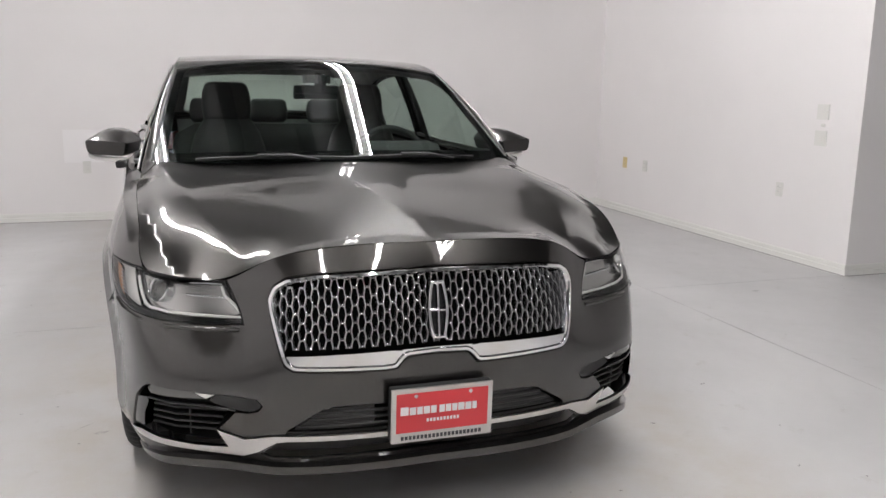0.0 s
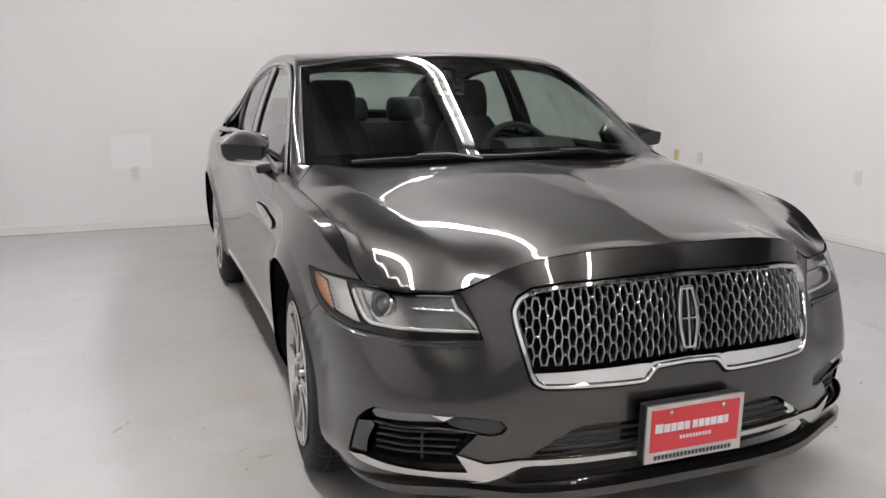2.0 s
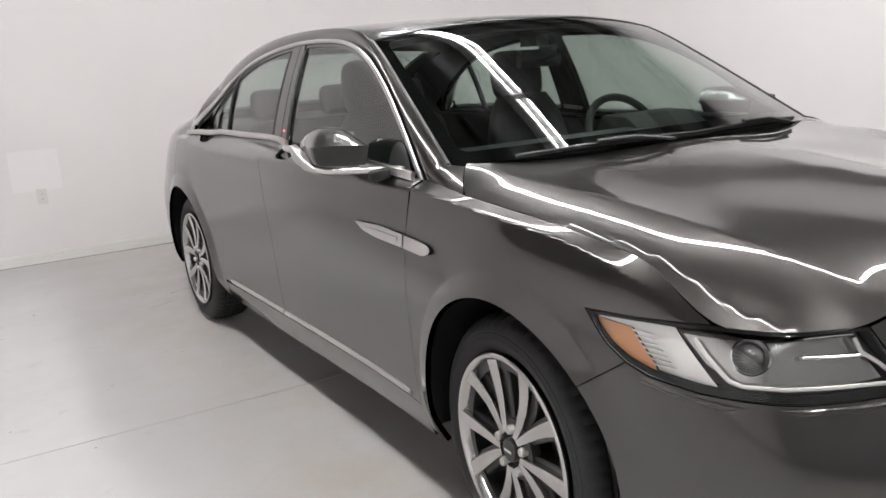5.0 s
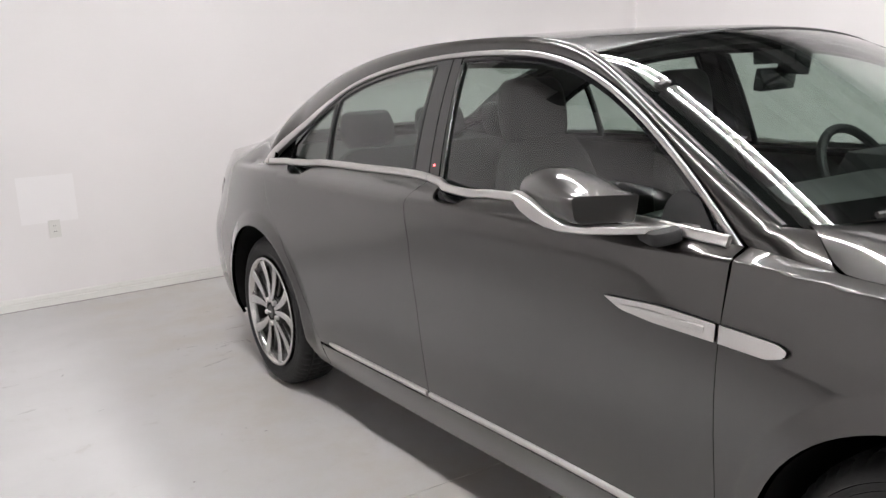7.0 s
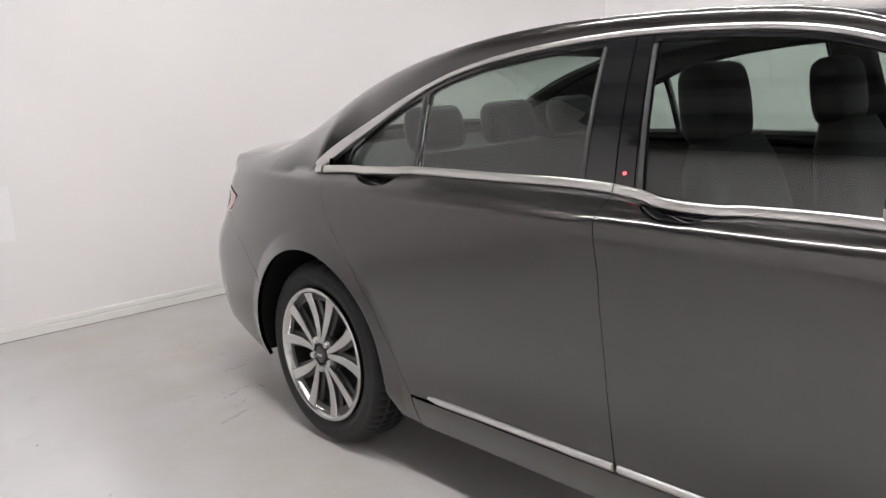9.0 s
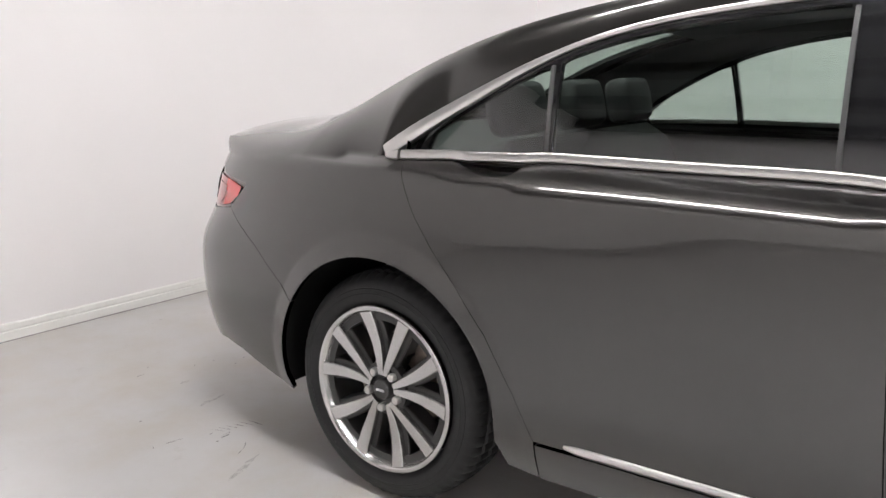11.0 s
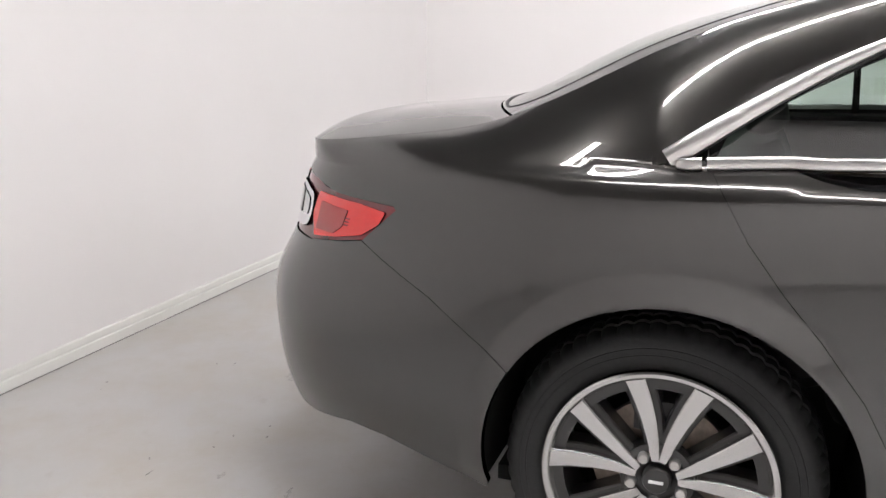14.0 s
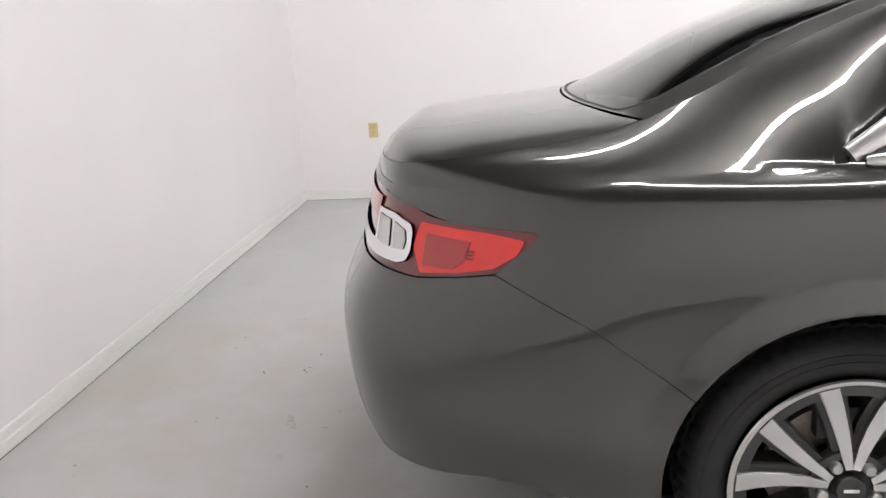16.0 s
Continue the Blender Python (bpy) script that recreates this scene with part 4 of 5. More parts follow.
# ---- inner shell: liners, floor, cabin trim
CLOTH = plain("dark_grey_seat_leather", (.009, .009, .0095), .55, grain=.15, bump=.25, grain_scale=220)
PANEL = plain("dark_cabin_plastic", (.018, .018, .019), .6, grain=.15, bump=.1)
LINING = plain("grey_headliner_fabric", (.10, .10, .10), .9, grain=.1, bump=.3)
part("underbody", joined(block(-.72, .72, -.30, 3.40, .20, .24), block(-.50, .50, -.80, -.30, .30, .70), block(-.50, .50, -.3, .45, .24, .86), block(-.60, .60, 3.40, 3.80, .45, .90),
                         block(-.45, .45, 2.55, 3.45, .24, .80)), VOID, car, smooth=False)
_in = lambda S, d: (lambda u, v: S(u, v) * (1, 1, 1) + np.array([d, 0, 0]))
both("door_card", _in(side, .06), [(.50, 1.0), (1.1, 1.015), (1.70, 1.03), (1.66, .30), (.50, .30)], PANEL, gap=0, depth=0)
both("door_card", _in(side, .06), [(1.72, 1.03), (2.5, 1.04), (2.92, 1.045), (2.62, .62), (2.5, .40), (1.70, .30)], PANEL, gap=0, depth=0)
add("headliner", patch(lambda r, q: shell(r, q) - np.array([0, 0, .035]), [(r, -.98) for r in np.linspace(.78, 2.36, 20)] + [(r, .98) for r in np.linspace(2.36, .78, 20)], .06, 0, 0, ref=(0, 0, -1)),
    LINING, car, "dark fabric headliner")
both("pillar_trim", lambda k, w: pillar(k, w) + np.array([.022, 0, -.022]), [(k, 0) for k in ks] + [(k, 1) for k in ks[::-1]], PANEL, step=.06, gap=0, depth=0)
part("parcel_shelf", loft([[(-.60, 2.98, .985), (.60, 2.98, .985), (.60, 2.98, 1.005), (-.60, 2.98, 1.005)], [(-.60, 3.44, 1.05), (.60, 3.44, 1.05), (.60, 3.44, 1.07), (-.60, 3.44, 1.07)]]), PANEL, car, smooth=False)
_d = [(-.74, .34, 1.00), (-.5, .30, 1.025), (0, .27, 1.03), (.5, .30, 1.025), (.74, .34, 1.00)]
_sec = [(0, 0), (.25, .0), (.45, .015), (.55, .0), (.60, -.08), (.56, -.30), (0, -.30)]
part("dashboard", bevel(loft([[(x, y + a, z + b) for a, b in _sec] for x, y, z in _d]), .02, 2), PANEL, car)
part("instrument_hood", bevel(loft([[(x, .66 + a, 1.03 + b) for a, b in ((0, 0), (.08, .05), (.22, .055), (.25, .0), (.25, -.05), (0, -.05))] for x in (.20, .38, .56)]), .015, 2), PANEL, car)


def ring(r, t, n=40, m=10):
    bm = bmesh.new()
    vs = [[bm.verts.new(((r + t * math.cos(b)) * math.cos(a), (r + t * math.cos(b)) * math.sin(a), t * math.sin(b))) for b in np.linspace(0, 2 * math.pi, m, endpoint=False)]
          for a in np.linspace(0, 2 * math.pi, n, endpoint=False)]
    for i in range(n):
        for j in range(m):
            bm.faces.new((vs[i][j], vs[(i + 1) % n][j], vs[(i + 1) % n][(j + 1) % m], vs[i][(j + 1) % m]))
    return bm


_st = pose(.38, .93, .975, 62, 0, 0)
wheel_rim = part("steering_wheel", moved(ring(.185, .016), _st), PANEL, car, "black leather steering wheel")
part("steering_hub", moved(joined(bevel(block(-.085, .085, -.06, .06, -.03, .012), .02, 2), bevel(block(-.175, .175, -.02, .02, -.015, .0), .006), bevel(block(-.02, .02, -.175, 0, -.015, .0), .006)), _st), PANEL, wheel_rim)


def pillow(w, d, h, puff=.25, n=10, taper=1.0):
    """Soft upholstered block, w by d by h, standing on the origin."""
    rings = []
    for k in np.linspace(0, 1, n):
        e = (1 - abs(2 * k - 1) ** 5)
        g = .80 + .20 * e ** .5
        u = w / 2 * g * (1 + (taper - 1) * k ** 2)
        q = rounded([(-u, -d / 2 * g), (u, -d / 2 * g), (u, d / 2 * g), (-u, d / 2 * g)], min(w, d) * puff, 4)
        rings.append([(x, y, k * h) for x, y in q])
    return loft(rings)


def bun(w, d, h, low, top):
    """Rounded head cushion, standing on the origin."""
    rings = []
    for f, g in ((0, .72), (.12, .90), (.35, 1.0), (.65, 1.0), (.88, .90), (1, .72)):
        u = w / 2 * g
        q = rounded([(-u * .92, h * (.5 - .5 * g)), (u * .92, h * (.5 - .5 * g)), (u, h * .55), (u * .86, h * (.5 + .5 * g)), (-u * .86, h * (.5 + .5 * g)), (-u, h * .55)],
                    [low * g, low * g, .05, top * g, top * g, .05], 5)
        rings.append([(a, d * (f - .5), b) for a, b in q])
    return loft(rings)


def seat(x, y):
    back = part("seat_backrest", moved(pillow(.52, .14, .66, .45, taper=.62), pose(x, y + .32, .50, -12, 0, 0)), CLOTH, car, "dark leather seat back")
    part("seat_cushion", moved(pillow(.52, .54, .16), pose(x, y, .40)), CLOTH, car)
    part("headrest", moved(bun(.27, .11, .225, .05, .075), pose(x, y + .475, 1.130, -8, 0, 0)), CLOTH, back)
    for dx in (-.06, .06):
        part("headrest_post", moved(spun([(-.06, .006), (.06, .006)], 8), pose(x + dx, y + .465, 1.15, 0, 90, 0)), SATIN, back)


seat(-.38, 1.19)
seat(.38, 1.18)
_bench = part("rear_backrest", moved(pillow(1.30, .18, .60), pose(0, 2.66, .48, -20, 0, 0)), CLOTH, car, "dark leather rear bench back")
part("rear_cushion", moved(pillow(1.34, .56, .16), pose(0, 2.36, .40)), CLOTH, car)
for hx in (-.40, 0, .40):
    part("headrest", moved(bun(.27, .10, .165, .05, .06), pose(hx, 2.82, 1.075, -12, 0, 0)), CLOTH, _bench)
part("rear_view_mirror", bevel(moved(joined(block(-.115, .115, -.012, .02, -.033, .033), block(-.015, .015, -.09, 0, .02, .10)), pose(0, .99, 1.315, 8, 0, 12)), .008, 2), GLOSS, car)
part("sensor_pod", bevel(block(-.06, .06, .93, 1.03, 1.36, 1.40), .012, 2), BLACK, car)


# ---- wheels; the front pair is turned a little
STEER, OUTSET = 3.0, .022
SPOKE = plain("machined_alloy", (.60, .59, .58), .24, 1.0, grain=.05, grain_scale=500)
POCKETG = plain("dark_painted_alloy", (.045, .044, .043), .32, .4, coat=.3, grain=.1)
STEEL = plain("worn_brake_steel", (.30, .25, .21), .45, .8, grain=.35, grain_scale=60)


def flipped(bm, mirror, y):
    if y < 1:
        bm = moved(bm, pose(-.80 - OUTSET, 0, 0, 0, 0, STEER if mirror else -STEER) @ pose(.80, 0, 0))
    bm = moved(bm, pose(0, y, .352))
    if mirror:
        bm = moved(bm, Matrix.Diagonal((-1, 1, 1, 1)))
        bmesh.ops.reverse_faces(bm, faces=bm.faces)
    return bm


def tyre_mesh(n=180):
    prof = [(-.70, .252), (-.858, .250), (-.872, .253), (-.880, .262), (-.886, .275), (-.8895, .290), (-.8885, .2915), (-.8895, .293), (-.888, .305), (-.8865, .3065), (-.887, .309), (-.880, .325),
            (-.868, .338), (-.850, .347), (-.838, .3495), (-.834, .3425), (-.828, .3425), (-.824, .351), (-.788, .352), (-.784, .344), (-.776, .344), (-.772, .352), (-.735, .351), (-.731, .3425),
            (-.725, .3425), (-.721, .3495), (-.705, .346), (-.69, .335), (-.675, .30), (-.68, .262)]
    bm = bmesh.new()
    rings = []
    for i in range(n):
        a = 2 * math.pi * i / n
        cut = .0055 if i % 3 == 0 else 0.0
        row = []
        for x, r in prof:
            rr = r - cut if r > .343 or (.336 < r < .347 and x < -.84) else r
            row.append(bm.verts.new((x, rr * math.cos(a), rr * math.sin(a))))
        rings.append(row)
    m = len(prof)
    for i in range(n):
        a, b = rings[i], rings[(i + 1) % n]
        for j in range(m):
            bm.faces.new((a[j], b[j], b[(j + 1) % m], a[(j + 1) % m]))
    bmesh.ops.recalc_face_normals(bm, faces=bm.faces)
    return bm


def spoke_mesh(tip, hub, w0, w1, x_face, thick, r0, r1):
    """Tapered spoke from the hub to the rim; angles in degrees."""
    rings = []
    for f in (0, .25, .5, .75, 1):
        r = r0 + (r1 - r0) * f
        a = radians(hub + (tip - hub) * f ** .8)
        w = w0 + (w1 - w0) * f ** .8
        cx = x_face + .014 * math.sin(math.pi * f) * .6 - .004 * f
        c, s_ = math.cos(a), math.sin(a)
        e = min(.004, w * .15)
        sec = [(-w, thick), (-w, e), (-w + e, 0), (w - e, 0), (w, e), (w, thick)]
        rings.append([(cx + t, r * c - o * s_, r * s_ + o * c) for o, t in sec])
    return loft(rings)


LUG = plain("grey_lug_metal", (.55, .54, .52), .35, .9, grain=.1)


def wheel(y, mirror, phase):
    t = part("tyre", flipped(tyre_mesh(), mirror, y), RUBBER, car, "black road tyre with treaded shoulder")
    rim = part("rim", flipped(joined(spun([(-.70, .235), (-.865, .238), (-.878, .246), (-.886, .254), (-.890, .254), (-.893, .250), (-.892, .242), (-.884, .235), (-.86, .228), (-.70, .215)], 72),
                                     *[spoke_mesh(phase + 72 * i + 36 + 18 * k, phase + 72 * i + 36 + 9 * k, .0085, .0225, -.884, .030, .046, .236) for i in range(5) for k in (-1, 1)]), mirror, y),
               SPOKE, car, "ten-spoke machined alloy rim with dark pockets")
    part("rim_backing", flipped(joined(spun([(-.858, .030), (-.872, .066), (-.868, .080), (-.845, .086), (-.84, .03)], 40),
                                       *[spoke_mesh(phase + 72 * i + 36 + 18 * k, phase + 72 * i + 36 + 9 * k, .0190, .0365, -.864, .055, .05, .232) for i in range(5) for k in (-1, 1)],
                                       spun([(-.870, .209), (-.870, .232), (-.72, .228), (-.72, .216)], 72, closed=True)), mirror, y), POCKETG, rim, "dark grey painted spoke flanks")
    cap = part("centre_cap", flipped(spun([(-.86, .031), (-.882, .031), (-.887, .028), (-.888, .0)], 32), mirror, y), POCKETG, rim)
    part("cap_mark", flipped(moved(bevel(block(-.8905, -.887, -.016, .016, -.004, .004), .0015, 1), Matrix()), mirror, y), CHROME, cap, "plain bright bar on the cap")
    for i in range(5):
        a = radians(phase + 72 * i)
        part("lug_nut", flipped(moved(spun([(-.865, .0125), (-.884, .0125), (-.889, .010), (-.890, 0)], 6 * 2), pose(0, .0572 * math.cos(a), .0572 * math.sin(a))), mirror, y), LUG, rim)
    part("brake_disc", flipped(spun([(-.80, .07), (-.80, .155), (-.78, .155), (-.78, .07)], 48), mirror, y), STEEL, car, "worn steel brake disc")
    part("brake_caliper", flipped(bevel(block(-.835, -.74, -.06, .06, .095, .165), .012, 2), mirror, y), BLACK, car)
    hub = spun([(-.60, .02), (-.86, .05)], 24)
    part("wheel_hub", flipped(hub, mirror, y), VOID, car)


wheel(0, False, 20)
wheel(0, True, 40)
wheel(2.994, False, -14)
wheel(2.994, True, 10)


def liner(cy, r):
    bm = bmesh.new()
    rows = []
    for a in np.linspace(radians(-11), radians(191), 44):
        x0 = float(side(cy + (r - .006) * math.cos(a), .36 + (r - .006) * math.sin(a))[0, 0]) + .009
        rows.append([bm.verts.new((x, cy + q * math.cos(a), .365 + q * math.sin(a))) for x, q in ((x0, r), (-.50, r), (-.50, .02))])
    for a, b in zip(rows, rows[1:]):
        for j in range(2):
            bm.faces.new((a[j], a[j + 1], b[j + 1], b[j]))
    return bm


for cy, r in ((-.02, .409), (2.985, .406)):
    for mi in (False, True):
        bm = liner(cy, r)
        if mi:
            bm = moved(bm, Matrix.Diagonal((-1, 1, 1, 1)))
        part("wheel_arch_liner", bm, VOID, car, "black plastic wheel arch liner")


# ---- windows of the sides
def pane(y0b, y0t, y1b, y1t, drop, zb=1.03):
    """Window outline between two slanted ends, under the upper outline by drop."""
    k = np.linspace(0, 1, 400)
    p = _dl(k * _dl.length)
    q = inset(np.concatenate([p, [(3.0, .9), (.4, .9)]]), drop)[:400]
    top = [(y, z) for y, z in q[::6] if (y0b + (y0t - y0b) * (z - 1.05) / .37) < y < (y1b + (y1t - y1b) * (z - 1.05) / .37) and z > zb + .01]
    zl = np.interp(y0t, q[:, 0], q[:, 1]) if y0t > .9 else None
    poly = list(top)
    if y1t < 2.9:
        zr = np.interp(y1t, q[:, 0], q[:, 1])
        poly.append((y1b + (y1t - y1b) * (zr - 1.05) / .37, zr))
    poly.append((y1b, zb))
    poly.append((y0b, zb))
    if zl is not None:
        poly.append((y0b + (y0t - y0b) * (zl - 1.05) / .37, zl))
    return np.array(poly)


FP, RP, QP = pane(.55, .4, 1.637, 1.683, .030), pane(1.823, 1.84, 2.505, 2.535, .030), pane(2.528, 2.558, 2.93, 2.93, .030)
frame_out = [(y, z) for y, z in _dl(np.linspace(0, 1, 70) * _dl.length)] + [(2.98, 1.025), (.50, .985)]
for mi in (False, True):
    fr = add("window_frame", patch(side_glass, frame_out, .06, 0, .02, holes=[FP, RP, QP], mirror=mi, lift=.004), GLOSS, car, "gloss black window surround")
    for nm, po, own in (("front_window", FP, doors_f), ("rear_window_pane", RP, doors_r), ("quarter_window", QP, None)):
        add(nm, patch(side_glass, po, .06, -.004, .004, mirror=mi, lift=-.002), SIDEGLASS, own[mi] if own else car, "tinted side window")
    add("pillar_cover", patch(side_glass, [(1.655, 1.03), (1.695, 1.43), (1.742, 1.432), (1.712, 1.03)], .06, 0, .006, mirror=mi, lift=.007), GLOSS, doors_f[mi], "gloss black pillar cover")
    add("pillar_cover", patch(side_glass, [(1.718, 1.03), (1.748, 1.432), (1.825, 1.430), (1.805, 1.03)], .06, 0, .006, mirror=mi, lift=.007), GLOSS, doors_r[mi], "gloss black pillar cover")
    add("sail_panel", patch(side_glass, rounded([(.535, 1.005), (.60, 1.085), (.655, 1.098), (.69, 1.07), (.70, 1.0)], [.01, .02, .02, .02, 0]), .06, 0, .01, mirror=mi, lift=.012), BLACK, doors_f[mi])
    for a, b, own in (((1.637, 1.035), (1.683, 1.405), doors_f[mi]), ((1.823, 1.035), (1.840, 1.405), doors_r[mi]), ((2.516, 1.04), (2.545, 1.285), doors_r[mi])):
        q = side_glass(np.linspace(a[0], b[0], 9), np.linspace(a[1], b[1], 9)) + np.array([-.0075, 0, 0])
        bm = moved(sweep(q, (-1, 0, .25), [(-.006, -.003), (.006, -.003), (.005, .002), (-.005, .002)]), Matrix.Diagonal((-1, 1, 1, 1)) if mi else Matrix())
        if mi:
            bmesh.ops.reverse_faces(bm, faces=bm.faces)
        part("window_seal", bm, SEAL, own, "grey rubber glass channel")
    # bright mouldings
    mirror_m = Matrix.Diagonal((-1, 1, 1, 1)) if mi else Matrix()

    def bright(name, pts, nor, sec, owner, label, mat=SATIN, taper=None):
        bm = moved(sweep(pts, nor, sec, taper=taper), mirror_m)
        if mi:
            bmesh.ops.reverse_faces(bm, faces=bm.faces)
        return part(name, bm, mat, owner, label)

    kk = np.linspace(0, 1, 90)
    tp = 1 + 2.0 * np.clip((kk - .80) / .17, 0, 1) * np.clip((1.035 - kk) / .03, 0, 1)
    pts = _dl(kk * _dl.length)
    pts = inset(np.concatenate([pts, [(3.05, .8), (.4, .8)]]), .007)[:90]
    pts[:, 1] -= (tp - 1) * .004
    tail = smooth01((kk - .88) / .12)[:, None]
    bright("window_trim", side_glass(pts[:, 0], pts[:, 1]) + np.array([-.008, 0, 0]) + tail * (-.052, .018, -.012), (-1, 0, .25), [(a, b * .5) for a, b in slab(.0075, .016, .5)], car, "bright satin window moulding", taper=tp)
    for a, b, own, grip in ((.49, 1.710, doors_f[mi], (1.33, 1.62)), (1.7145, 2.935, doors_r[mi], (2.49, 2.78))):
        ys = np.linspace(a, b, 60)
        base = crest(s_of_y(ys))
        g = np.clip((ys - grip[0]) / .07, 0, 1) * np.clip((grip[1] - ys) / .07, 0, 1)
        g = g * g * (3 - 2 * g)
        base = base + np.stack([-.012 - .013 * g, 0 * g, .004 - .003 * g], -1)
        bright("belt_trim", base, (-1, 0, .35), slab(.0135, .016, .5, -.006), own, "bright belt moulding with built-in door handle", SATIN)
    bright("belt_trim", crest(s_of_y(np.linspace(2.945, 2.995, 6))) + np.array([-.012, 0, .004]), (-1, 0, .35), slab(.0135, .016, .5, -.006), car, "bright belt moulding", taper=[1, 1, 1, .95, .85, .6])
    for po, own, c in ((POCKET_F, doors_f[mi], (1.47, 1.015)), (POCKET_R, doors_r[mi], (2.63, 1.025))):
        def bowl(u, v, c=c):
            f = np.clip(1 - ((u - c[0]) / .15) ** 2 - ((v - c[1]) / .045) ** 2, 0, 1)
            return side(u, v) + np.stack([.012 + .035 * f, 0 * f, 0 * f], -1)
        # the shade inside the hollow is put into its colour, gloss black
        add("handle_recess", patch(bowl, po, .02, -.004, 0, mirror=mi), GLOSS, own, "hollow under the door handle, its shade put in as black")
    for y0, y1, own in ((.54, 1.648, doors_f[mi]), (1.664, 2.385, doors_r[mi])):
        ys = np.linspace(y0, y1, 24)
        tpr = np.clip(np.minimum((ys - .50) / .06, (2.415 - ys) / .07), .25, 1)
        bright("sill_trim", side(ys, np.full(24, .341)), (-1, 0, -.1), [(-.018, -.006), (.0095, -.002), (.0095, .003), (.0075, .0065), (.004, .0085), (-.0035, .0095), (-.0055, .0088), (-.007, .006), (-.018, -.002)], own, "bright sill moulding with a darker lower face", SATIN, tpr)
    mark = rounded([(.792, .851), (.74, .827), (.64, .816), (.472, .811), (.472, .849), (.62, .857)], [.004, .02, .02, 0, 0, .02])
    add("side_badge", patch(side, mark, .03, 0, .008, mirror=mi, lift=.008), SATIN, doors_f[mi], "long bright side badge")
    ys = np.linspace(.50, .74, 14)
    bright("badge_ridge", side(ys, np.linspace(.832, .838, 14)) + np.array([-.008, 0, 0]), (-1, 0, 0), [(-.009, -.002), (.009, -.002), (.006, .0025), (-.005, .003)], doors_f[mi], "raised middle of the badge", SATIN, np.clip((.75 - ys) / .08, .2, 1))
    mark = rounded([(.462, .811), (.345, .807), (.308, .818), (.300, .832), (.325, .842), (.462, .849)], [0, .02, .01, .01, .01, 0])
    add("side_badge", patch(skin, [(float(s_of_y(a)), b) for a, b in mark], .03, 0, .008, mirror=mi, lift=.008), SATIN, car, "long bright side badge")


# ---- door mirrors
def mirror_shell():
    """Housing with a flat foot, an upright front and a crease under its sloping top."""
    rings = []
    for f, w, g in ((0, .90, .02), (.05, .97, .14), (.16, 1.0, .40), (.34, 1.0, .72), (.54, 1.0, .93), (.72, 1.0, 1.0), (.90, .98, .93), (1, .93, .78)):
        dome = [(.116 * w * u, .012 + g * .047 * (1 - abs(u + .05) ** 2.8)) for u in (.82, .62, .38, .12, -.15, -.42, -.68, -.88)]
        q = rounded([(-.108 * w, -.046), (.108 * w, -.046), (.120 * w, .010)] + dome + [(-.122 * w, .008)], [.028, .012, .006] + [.01 * g] * 8 + [.012], 3)
        rings.append([(a, -.10 + .20 * f + .25 * f * b, b) for a, b in q])
    return loft(rings)


for mi in (False, True):
    def put(bm):
        if mi:
            bm = moved(bm, Matrix.Diagonal((-1, 1, 1, 1)))
            bmesh.ops.reverse_faces(bm, faces=bm.faces)
        return bm
    mir = part("door_mirror", put(moved(mirror_shell(), pose(-.943, .850, 1.084, 0, 3, -14) @ Matrix.Diagonal((.78, 1.28, 1.04, 1)))), PAINT, car, "body-coloured door mirror on a bright arm")
    part("mirror_glass", put(moved(bevel(block(-.075, .08, .0, .004, -.04, .045), .002, 1), pose(-.913, .947, 1.082, 0, 4, -20))), CHROME, mir, "mirror glass")
    blade = [(-1.046, .968, 1.074, 1.094), (-1.056, .93, 1.054, 1.094), (-1.058, .89, 1.038, 1.082), (-1.054, .845, 1.024, 1.058), (-1.044, .80, 1.016, 1.038), (-1.020, .75, 1.013, 1.031),
             (-.975, .70, 1.012, 1.030), (-.93, .66, 1.012, 1.030), (-.88, .62, 1.011, 1.029), (-.825, .575, 1.010, 1.028)]
    arm = []
    for x, y, z0, z1 in blade:
        ix, iy = (.030, .022)
        arm.append([(x, y, z0 + .003), (x, y, z1 - .003), (x + .003, y + .002, z1), (x + ix, y + iy, z1), (x + ix, y + iy, z0), (x + .004, y + .002, z0)])
    part("mirror_arm", put(loft(arm)), SATIN, mir, "bright metal mirror arm")
    part("mirror_foot", put(moved(pillow(.075, .13, .034, .4), pose(-.878, .655, .992, 0, -10, -28))), RUBBER, mir)


# ---- grille, lamps and trim of the front
def on_skin(pts, lift):
    p = np.asarray(pts, float)
    e = 1e-3
    n = np.cross(skin(p[:, 0] + e, p[:, 1]) - skin(p[:, 0] - e, p[:, 1]), skin(p[:, 0], p[:, 1] + e) - skin(p[:, 0], p[:, 1] - e))
    n /= np.linalg.norm(n, axis=1)[:, None]
    c = skin(p[:, 0], p[:, 1])
    out = c - np.array([0, 1.6, .5])
    n *= np.where(np.sum(n * out, axis=1) < 0, -1, 1)[:, None]
    return c + n * lift, n


